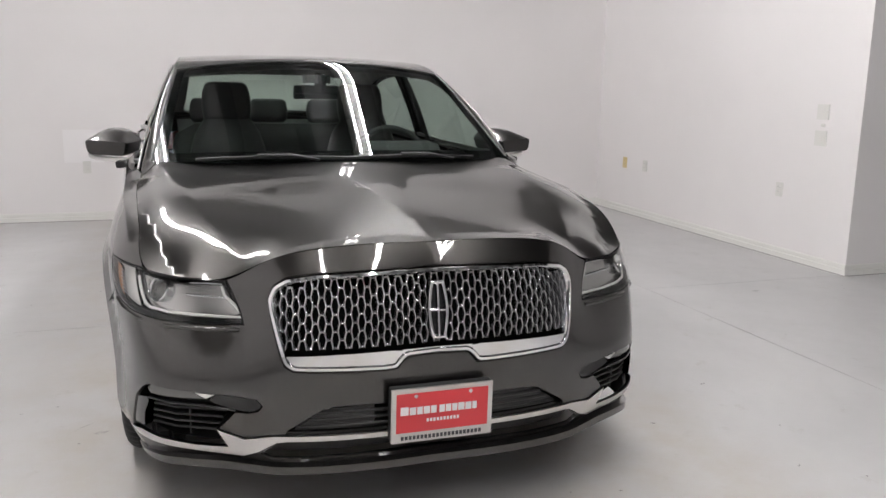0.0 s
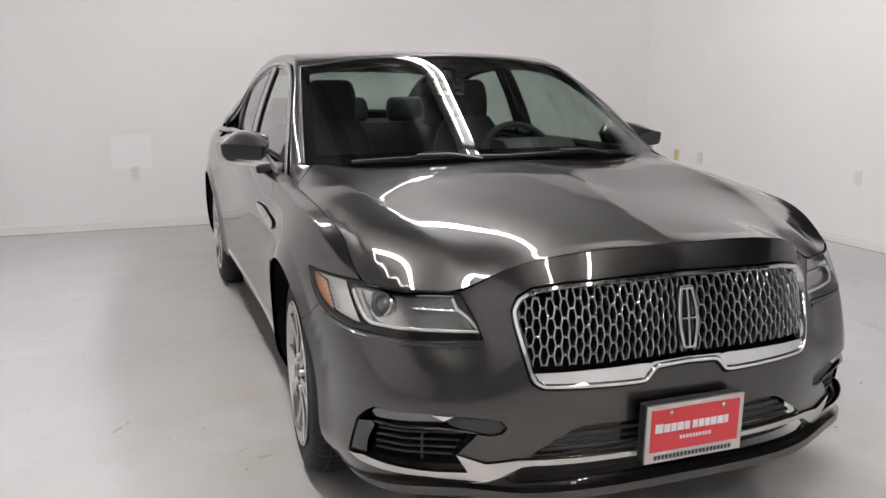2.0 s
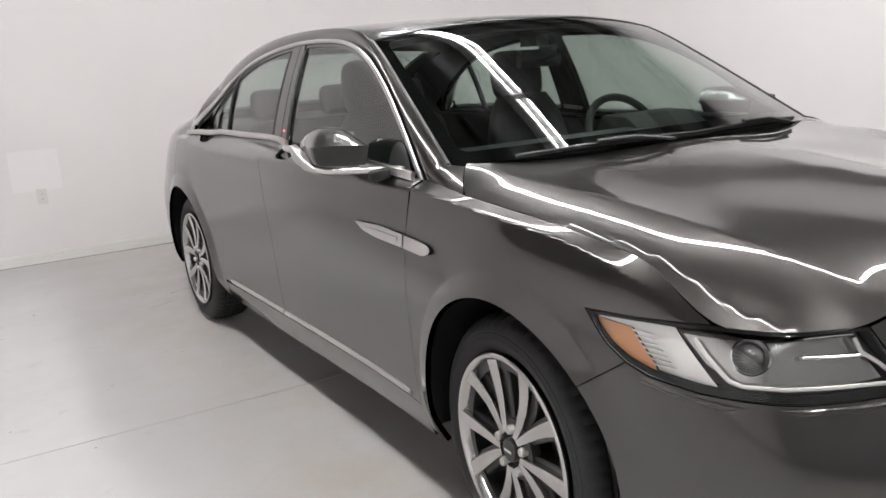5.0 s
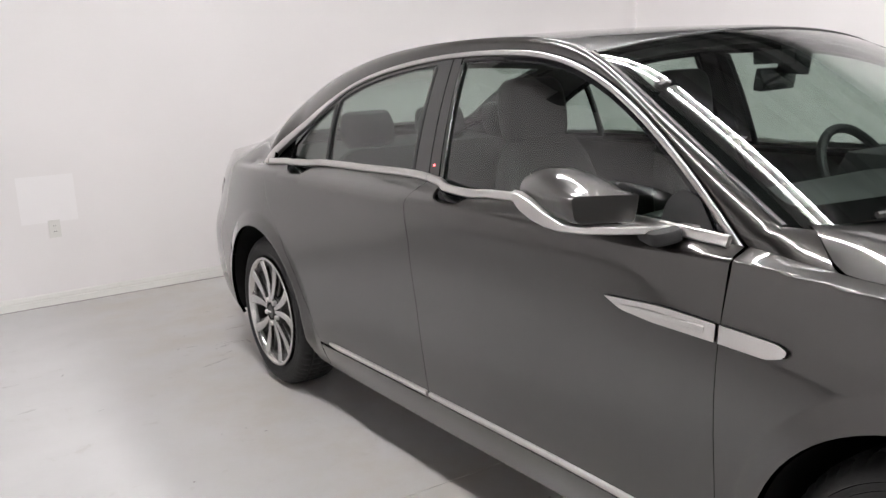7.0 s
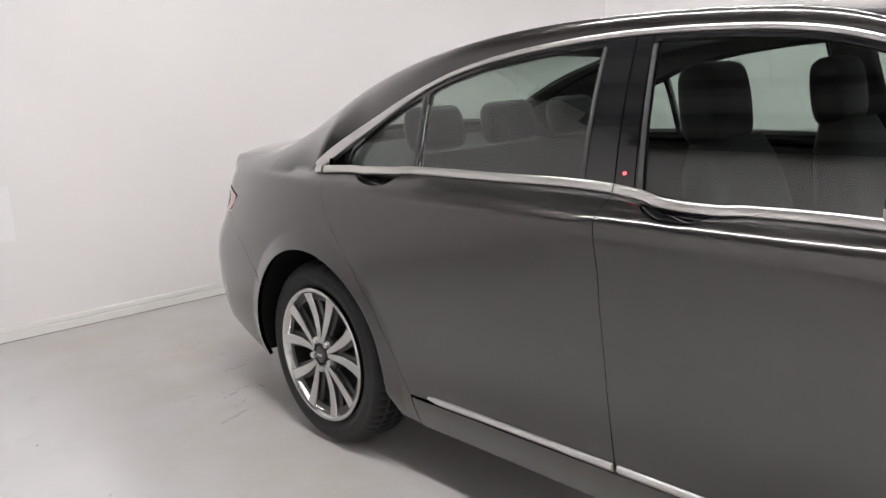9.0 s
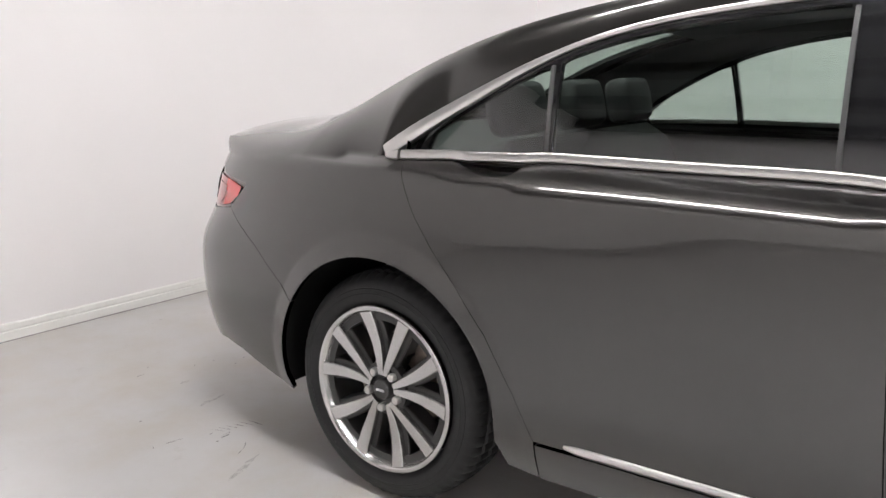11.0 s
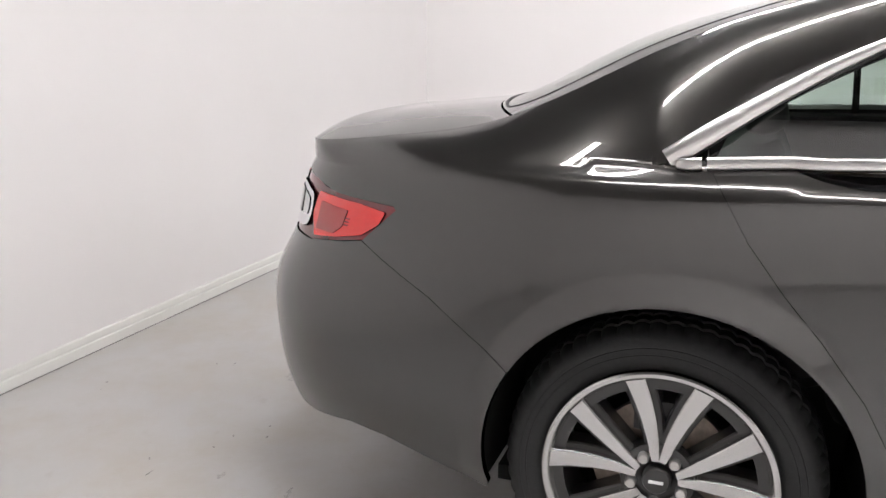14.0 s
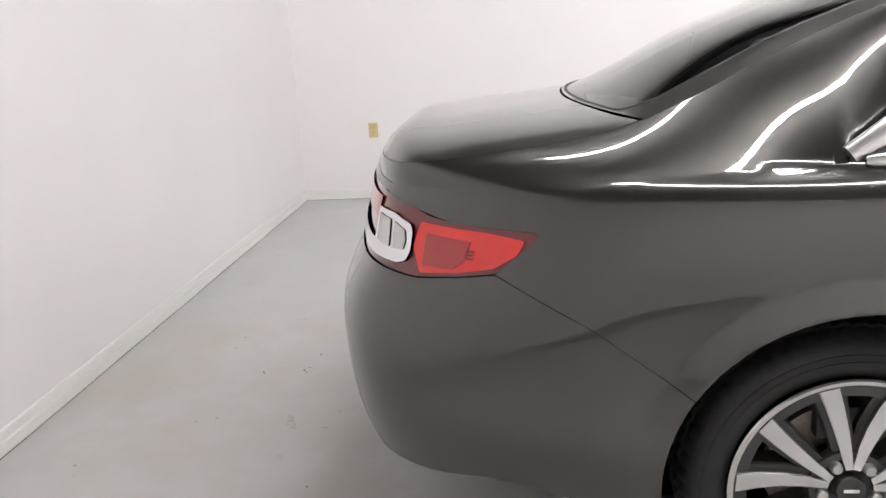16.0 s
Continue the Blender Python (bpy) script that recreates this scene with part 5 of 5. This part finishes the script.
grille = add("grille", patch(skin, mirror2(GRILLE), .05, -.01, 0, ref=(0, -1, 0), lift=-.055), VOID, car, "chrome mesh grille in a bright frame")
GOUT = mirror2(GRILLE)
MESH_IN = inset(dense(GOUT, .02), .004)
hexes = bmesh.new()
HEX = np.array([(-.0068, .0250), (.0068, .0250), (.0124, .0035), (.0124, -.0035), (.0068, -.0250), (-.0068, -.0250), (-.0124, -.0035), (-.0124, .0035)])
MESH_IN2 = np.array([(u, max(v, .602)) for u, v in MESH_IN])
for ci in range(-26, 27):
    for ri in range(-1, 7):
        u0, v0 = ci * .0192, .590 + ri * .0500 + (.0250 if ci % 2 else 0)
        v0 += .004 * (1 - (u0 / .5) ** 2)
        loops = []
        for sx_, sz_, lf in ((1.0, 1.0, -.0080), (.94, .965, -.0045), (.80, .89, -.0055), (.68, .81, -.011), (.66, .79, -.032)):
            q = HEX * (sx_, sz_) + (u0, v0)
            loops.append(on_skin(q, lf)[0])
        ok = within(HEX * .85 + (u0, v0), MESH_IN2)
        rings_ = [[hexes.verts.new(p) for p in l] for l in loops]
        for a, b in zip(rings_, rings_[1:]):
            for j in range(8):
                j2 = (j + 1) % 8
                if ok[j] and ok[j2]:
                    hexes.faces.new((a[j], a[j2], b[j2], b[j]))
loose = [v for v in hexes.verts if not v.link_faces]
bmesh.ops.delete(hexes, geom=loose, context="VERTS")
bmesh.ops.recalc_face_normals(hexes, faces=hexes.faces)
GMETAL = plain("satin_grille_metal", (.52, .52, .53), .25, 1.0, grain=.05)
part("grille_mesh", hexes, GMETAL, grille, "satin metal honeycomb mesh")
gp = dense(rounded(inset(GOUT, .004), .01, 3), .012)
pts, nor = on_skin(gp, 0)
part("grille_frame", sweep(pts, nor, [(-.007, -.03), (.007, -.03), (.008, .002), (.004, .008), (-.004, .008), (-.008, .002)], closed=True), CHROME, grille, "polished chrome grille frame")
for sg in (1, -1):
    q = np.array([(.448, .595), (.428, .562), (.165, .556), (.132, .560), (.118, .580), (.105, .598), (.14, .602), (.30, .600)]) * (sg, 1)
    add("grille_bar", patch(skin, q, .02, 0, .012, ref=(0, -1, 0), lift=.002), CHROME, grille, "broad chrome lower bar")
add("grille_bar", patch(skin, [(-.11, .602), (.11, .602), (.108, .588), (-.108, .588)], .02, 0, .012, ref=(0, -1, 0), lift=.002), CHROME, grille)
bp = on_skin([(0, v) for v in np.linspace(.636, .794, 9)], .006)[0]
_bow = .70 + .45 * np.sin(np.linspace(0, math.pi, 9))
emb = joined(*[sweep(bp + np.stack([dx * _bow, np.full(9, -.004), 0 * _bow], -1), (0, -1, -.15), slab(w, .012, .4)) for dx, w in ((-.024, .0042), (.024, .0042), (0, .0028))],
             *[sweep(np.array([bp[i] + np.array([-x, -.004, 0]), bp[i] + np.array([x, -.004, 0])]), (0, -1, -.15), slab(w, .012, .4)) for i, w, x in ((0, .005, .020), (4, .0026, .026), (8, .005, .020))])
part("emblem", emb, CHROME, grille, "upright bright emblem of plain bars")
part("emblem_backing", sweep(bp + np.array([0, .010, 0]), (0, -1, -.15), slab(.024, .012, .4)), GLOSS, grille)

AMBER = plain("amber_reflector", (.55, .24, .09), .25, coat=.8, grain=.15, grain_scale=400)
LAMPW = plain("pale_lamp_reflector", (.80, .78, .75), .22, .3, coat=.6, grain=.08)
LAMPM = plain("bright_lamp_metal", (.55, .54, .53), .20, .9, grain=.1)
LAMPG = plain("grey_lamp_bezel", (.17, .165, .16), .22, .6, coat=.5, grain=.1)
LAMP_OUT = [(.668, .795), (.612, .72)] + LAMP_LOW + [(1.20, .745), (1.262, .806), (1.10, .808), (.985, .808), (.83, .797)]
lamp_hole = inset(dense(LAMP_OUT, .02), .009)
lamp_hole[:, 1] += np.interp(lamp_hole[:, 1], [.66, .70, .76], [.012, .006, 0])
for mi in (False, True):
    hl = add("headlamp", patch(skin, LAMP_OUT, .03, -.006, 0, mirror=mi, lift=-.055, ref=(-1, -1, 0)), LAMPG, car, "wide clear headlamp with amber corner")
    add("lens", patch(skin, LAMP_OUT, .03, .003, .004, mirror=mi, lift=.0, ref=(-1, -1, 0)), CLEAR, hl, "clear lamp lens")
    add("lamp_rim", patch(skin, LAMP_OUT, .02, .001, .05, mirror=mi, lift=-.001, ref=(-1, -1, 0), holes=[lamp_hole]), VOID, hl, "black lamp surround")
    add("bezel", patch(skin, [(.63, .70), (.70, .693), (.93, .70), (.995, .735), (1.05, .792), (.82, .783), (.69, .778)], .03, 0, .02, mirror=mi, lift=-.040, ref=(-1, -1, 0)), LAMPM, hl)
    add("reflector", patch(skin, [(1.244, .800), (1.062, .802), (.990, .722), (.955, .684), (1.045, .692), (1.132, .713), (1.208, .752)], .03, 0, .01, mirror=mi, lift=-.020, ref=(-1, -1, 0)), LAMPW, hl, "pale ribbed corner reflector")
    add("amber_marker", patch(skin, [(1.236, .794), (1.150, .786), (1.092, .720), (1.084, .703), (1.152, .715), (1.212, .749)], .03, 0, .01, mirror=mi, lift=-.013, ref=(-1, -1, 0)), AMBER, hl, "amber side marker")
    for i in range(7):
        v = .718 + .010 * i
        u = 1.078 + .0095 * i
        add("rib", patch(skin, [(u - .03, v), (u + .012, v + .002), (u + .012, v + .005), (u - .03, v + .003)], .05, 0, .004, mirror=mi, lift=-.008, ref=(-1, -1, 0)), LAMPW, hl)

    def ribbon(name, uv, sec, mat, lift, owner, label=""):
        p, n = on_skin(np.array(uv), lift)
        bm = sweep(p, n, sec)
        if mi:
            bm = moved(bm, Matrix.Diagonal((-1, 1, 1, 1)))
            bmesh.ops.reverse_faces(bm, faces=bm.faces)
        return part(name, bm, mat, owner, label)

    ribbon("lamp_ledge", [(.600, .658), (.70, .653), (.82, .657), (.95, .664), (1.05, .675), (1.12, .690)], [(-.006, -.006), (.006, -.006), (.007, .001), (.003, .0065), (-.003, .0055), (-.007, .0)], PAINT, .0, hl, "painted ledge under the lamp")
    ribbon("light_guide", [(1.017, .782), (.99, .752), (.962, .725), (.945, .710), (.920, .702), (.84, .698), (.755, .694), (.66, .691), (.605, .692)], slab(.0045, .006, .4), LAMPW, -.022, hl, "slim light guide")
    ribbon("light_guide", [(.612, .70), (.64, .725), (.676, .748), (.69, .775)], slab(.004, .006, .4), LAMPW, -.024, hl)
    ribbon("chrome_blade", [(.803, .751), (.74, .746), (.658, .741)], slab(.004, .012, .4), CHROME, -.034, hl)
    ribbon("chrome_blade", [(.80, .786), (.74, .785), (.69, .783)], slab(.003, .010, .4), CHROME, -.034, hl)
    (c,), (cn,) = on_skin([(.907, .758)], -.030)
    m = Matrix.Translation(c) @ Vector(cn).to_track_quat("X", "Z").to_matrix().to_4x4()
    for nm, prof, mat in (("projector_ring", [(-.02, .036), (.010, .037), (.013, .034), (.008, .030), (-.02, .026)], CHROME), ("projector", [(-.025, .034), (-.006, .026), (.004, .014), (.007, 0)], LAMPG)):
        bm = moved(spun(prof, 36), m)
        if mi:
            bm = moved(bm, Matrix.Diagonal((-1, 1, 1, 1)))
            bmesh.ops.reverse_faces(bm, faces=bm.faces)
        part(nm, bm, mat, hl)
    # lower corner opening
    fg = add("corner_intake", patch(skin, FOG, .03, -.004, 0, mirror=mi, lift=-.055, ref=(-1, -1, 0)), VOID, car, "black louvred corner intake with a bright lower blade")
    add("intake_post", patch(skin, [(.982, .322), (.942, .424), (.89, .436), (.880, .425), (.905, .38), (.914, .332)], .03, .001, .03, mirror=mi, lift=-.004, ref=(-1, -1, 0)), GLOSS, fg)
    add("fog_lamp", patch(skin, rounded([(.895, .463), (.875, .474), (.73, .4765), (.66, .472), (.69, .456), (.78, .452), (.88, .448)], .006), .03, .0, .012, mirror=mi, lift=-.010, ref=(-1, -1, 0)), LAMPG, fg, "slim fog lamp with a clear end")
    add("fog_lamp_end", patch(skin, [(.722, .474), (.662, .471), (.688, .458)], .03, .0, .004, mirror=mi, lift=-.005, ref=(-1, -1, 0)), LAMPW, fg)
    add("intake_cap", patch(skin, rounded([(.655, .472), (.54, .462), (.524, .445), (.536, .430), (.566, .422), (.66, .443), (.68, .455)], .006), .03, .0, .012, mirror=mi, lift=-.006, ref=(-1, -1, 0)), BLACK, fg)
    ribbon("intake_edge", [(.885, .435), (.80, .434), (.70, .436), (.60, .427)], slab(.003, .02, .3), GLOSS, -.022, fg)
    for v in (.345, .366, .388, .410):
        ribbon("louvre", [(.905 - (v - .34) * .2, v), (.80, v + .003), (.655 - (v - .37) * .5, v + .006)], slab(.0035, .025, .3), BLACK, -.050, fg)
    ribbon("louvre_post", [(.755, .325), (.75, .415)], slab(.003, .022, .3), BLACK, -.050, fg)
    blade = [(.988, .318), (.95, .322), (.918, .329), (.839, .321), (.72, .314), (.625, .314), (.656, .367), (.62, .355), (.576, .341), (.49, .354), (.40, .355), (0, .351), (0, .337), (.45, .338), (.48, .334),
             (.535, .303), (.581, .287), (.735, .297), (.859, .300), (.94, .304)]
    add("chrome_blade", patch(skin, blade, .03, 0, .012, mirror=mi, lift=.007, ref=(-1, -1, 0)), SATIN, fg, "bright lower bumper blade")

ik = add("lower_intake", patch(skin, mirror2(INTAKE), .05, -.004, 0, ref=(0, -1, 0), lift=-.06), VOID, car, "black lower air intake with slats")
for v in (.372, .394, .416):
    p, n = on_skin([(u, v) for u in np.linspace(-.42 + (v - .37) * 1.2, .42 - (v - .37) * 1.2, 15)], -.045)
    part("slat", sweep(p, n, slab(.006, .03, .3)), BLACK, ik)
for sg in (1, -1):
    add("intake_panel", patch(skin, np.array([(.425, .372), (.335, .428), (.19, .434), (.19, .362), (.43, .364)]) * (sg, 1), .04, 0, .01, ref=(0, -1, 0), lift=-.020), BLACK, ik)
add("lower_valance", patch(skin, mirror2(UNDER), .05, -.004, 0, ref=(0, -1, 0), lift=-.045), BLACK, car, "black lower valance")
_cu = np.linspace(-1.06, 1.06, 66)
p, n = on_skin(np.stack([_cu, np.interp(np.abs(_cu), [0, .49, .647, .763, .949, 1.06], [.250, .248, .262, .259, .240, .228])], -1), 0)
part("chin_lip", sweep(p + np.array([0, -.012, .0]), (0, 0, 1), [(-.02, -.012), (.02, -.012), (.022, .0), (.010, .016), (-.02, .012)], taper=np.clip((1.07 - np.abs(_cu)) / .25, .12, 1)), PAINT, car, "slim painted chin lip")

# dealer plate in its frame
plate = part("front_plate", bevel(moved(block(-.157, .157, -.012, .022, -.083, .083), pose(0, -.990, .415, 2, 0, 0)), .004, 2), BLACK, car, "red show plate in a bright frame")
PM = pose(0, -.990, .415, 2, 0, 0)
RED = plain("red_plate_paint", (.62, .035, .045), .35, coat=.4, grain=.06)
WHITE = plain("white_plate_paint", (.80, .80, .80), .4, grain=.03)
INK = plain("dark_print", (.05, .05, .06), .5, grain=.1)
pf = bmesh.new()
box(pf, -.158, .158, -.018, -.011, -.084, .084)
part("plate_frame", moved(bevel(pf, .004, 2), PM), SATIN, plate, "bright plate frame")
part("plate_face", moved(block(-.143, .143, -.0205, -.017, -.052, .070), PM), RED, plate, "red plate face")
_x = -.131
for w in [.028, .023, .020, .023, .020, -.006, .020, .020, .019, .023, .022, .017]:
    if w > 0:
        part("print_bar", moved(block(_x, _x + w - .0035, -.0222, -.0205, .004, .030 if w > .0275 else .027), PM), WHITE, plate, smooth=False)
    _x += abs(w)
for i in range(10):
    part("print_bar", moved(block(-.050 + i * .0105, -.0435 + i * .0105, -.0222, -.0205, -.022, -.012), PM), WHITE, plate, smooth=False)
for i in range(21):
    part("print_bar", moved(block(-.128 + i * .0122, -.1195 + i * .0122, -.0195, -.0178, -.076, -.064), PM), INK, plate, smooth=False)
for sx in (-.085, .085):
    part("plate_screw", moved(spun([(-.003, .006), (.003, .006), (.004, 0)], 12), PM @ pose(sx, -.021, .062, 0, 0, -90)), CHROME, plate)

# ---- cowl, wipers
_h = np.array([(-x, .215 + .2 * (x / .8) ** 2) for x in np.linspace(.78, -.78, 31)])
_hz = hood(_h[:, 0], _h[:, 1] - .01)
_wb = shell(np.full(31, .04), np.linspace(-.98, .98, 31))
part("cowl_panel", loft([[(*(_hz[i] + np.array([0, -.02, -.03])),), (*(_hz[i] + np.array([0, .035, -.032])),), (*(_wb[i] + np.array([0, .01, -.002])),), (*(_wb[i] + np.array([0, .02, -.05])),)] for i in range(31)]), BLACK, car, "black plastic cowl")
for x0, x1 in ((-.60, -.02), (-.02, .56)):
    q = np.linspace(x0, x1, 16) / .77
    p = shell(np.full(16, .012) + .010 * np.sin(np.linspace(0, math.pi, 16)), q)
    w = part("wiper", sweep(p + np.array([0, -.010, .008]), (0, -1, 1), [(-.006, -.008), (.006, -.008), (.003, .004), (-.003, .004)]), BLACK, car, "black windscreen wiper")
    part("wiper_arm", sweep(np.array([p[12] + np.array([0, -.05, .0]), p[9] + np.array([0, -.035, .018]), p[6] + np.array([0, -.016, .016])]), (0, 0, 1), oval(.009, .006)), BLACK, w)

# ---- tail lamps
TRED = plain("red_lamp_lens", (.62, .012, .010), .12, coat=1.0, grain=.12, grain_scale=500)
TDARK = plain("deep_red_lamp_rim", (.13, .006, .008), .12, coat=1.0, grain=.1)
TMID = plain("mid_red_lamp_lens", (.32, .009, .009), .12, coat=1.0, grain=.12, grain_scale=500)
TWHITE = plain("white_reversing_lens", (.58, .58, .57), .15, coat=1.0, grain=.08, grain_scale=500)
TAIL = rear([(5.215, .900), (5.224, .910), (5.433, .923), (5.500, .931), (5.552, .944), (5.70, .960), (5.80, .968), (6.3711, .968), (6.3711, .802), (5.70, .802), (5.53, .796), (5.40, .808), (5.311, .821), (5.240, .865)])
TAIL_IN = rear([(5.245, .893), (5.33, .905), (5.43, .911), (5.525, .917), (5.546, .86), (5.515, .806), (5.40, .817), (5.315, .832), (5.262, .862)])
for mi in (False, True):
    tl = add("tail_lamp", patch(skin, TAIL, .03, .001, .02, mirror=mi, lift=-.004, ref=(-1, 1, 0)), TDARK, car, "red wraparound tail lamp with white reversing lens")
    add("red_lens", patch(skin, rounded(TAIL_IN, .008), .03, 0, .01, mirror=mi, lift=.001, ref=(-1, 1, 0)), TRED, tl, "bright red lens")
    add("inner_lens", patch(skin, rounded(rear([(5.372, .884), (5.500, .894), (5.508, .824), (5.42, .823), (5.388, .842)]), .006), .03, 0, .003, mirror=mi, lift=.003, ref=(-1, 1, 0)), TMID, tl)
    for i in range(3):
        add("lens_mark", patch(skin, rear([(5.362 + .002 * i, .866 - .008 * i), (5.382, .866 - .008 * i), (5.382, .863 - .008 * i), (5.362 + .002 * i, .863 - .008 * i)]), .05, 0, .002, mirror=mi, lift=.0035, ref=(-1, 1, 0)), TDARK, tl)
    ring_ = rear([(5.558, .907), (5.550, .89), (5.552, .85), (5.566, .825), (5.60, .817), (5.72, .817), (6.2, .83), (6.2, .86), (5.76, .85), (5.75, .928), (5.64, .925)])
    add("lamp_surround", patch(skin, rounded(ring_, .008), .03, 0, .01, mirror=mi, lift=.004, ref=(-1, 1, 0)), CHROME, tl, "bright lamp surround")
    add("reversing_lens", patch(skin, rounded(rear([(5.578, .892), (5.571, .87), (5.578, .848), (5.625, .846), (5.63, .907)]), .005), .03, 0, .004, mirror=mi, lift=.0065, ref=(-1, 1, 0)), TWHITE, tl, "white reversing lens")
    add("reversing_lens", patch(skin, rounded(rear([(5.645, .846), (5.735, .852), (5.732, .915), (5.65, .909)]), .005), .03, 0, .004, mirror=mi, lift=.0065, ref=(-1, 1, 0)), TWHITE, tl, "white reversing lens")
    add("red_bar", patch(skin, rear([(5.76, .95), (6.35, .95), (6.35, .90), (5.76, .90)]), .04, 0, .004, mirror=mi, lift=.001, ref=(0, 1, 0)), TRED, tl)
part("rear_window_seal", sweep(shell(REAR_GLASS[:, 0], REAR_GLASS[:, 1]), (0, .3, 1), oval(.004, .002), closed=True), BLACK, car)
for q0 in (-.992, .992):
    part("glass_seal", sweep(shell(np.linspace(.02, .80, 20), np.full(20, q0)), (0, -.5, 1), oval(.008, .004)), BLACK, car)
part("roof_seal", sweep(shell(np.full(31, .802), np.linspace(-.98, .98, 31)), (0, -.3, 1), oval(.009, .004)), BLACK, car)
LEDM = glowing("red_indicator", (1, .03, .03, 1), 2.5)
_lp = side_glass(1.69, 1.092)[0]
part("keypad_light", moved(spun([(-.002, .004), (.002, .004)], 10), pose(_lp[0] - .010, _lp[1], _lp[2])), LEDM, doors_f[0], "small red indicator light")
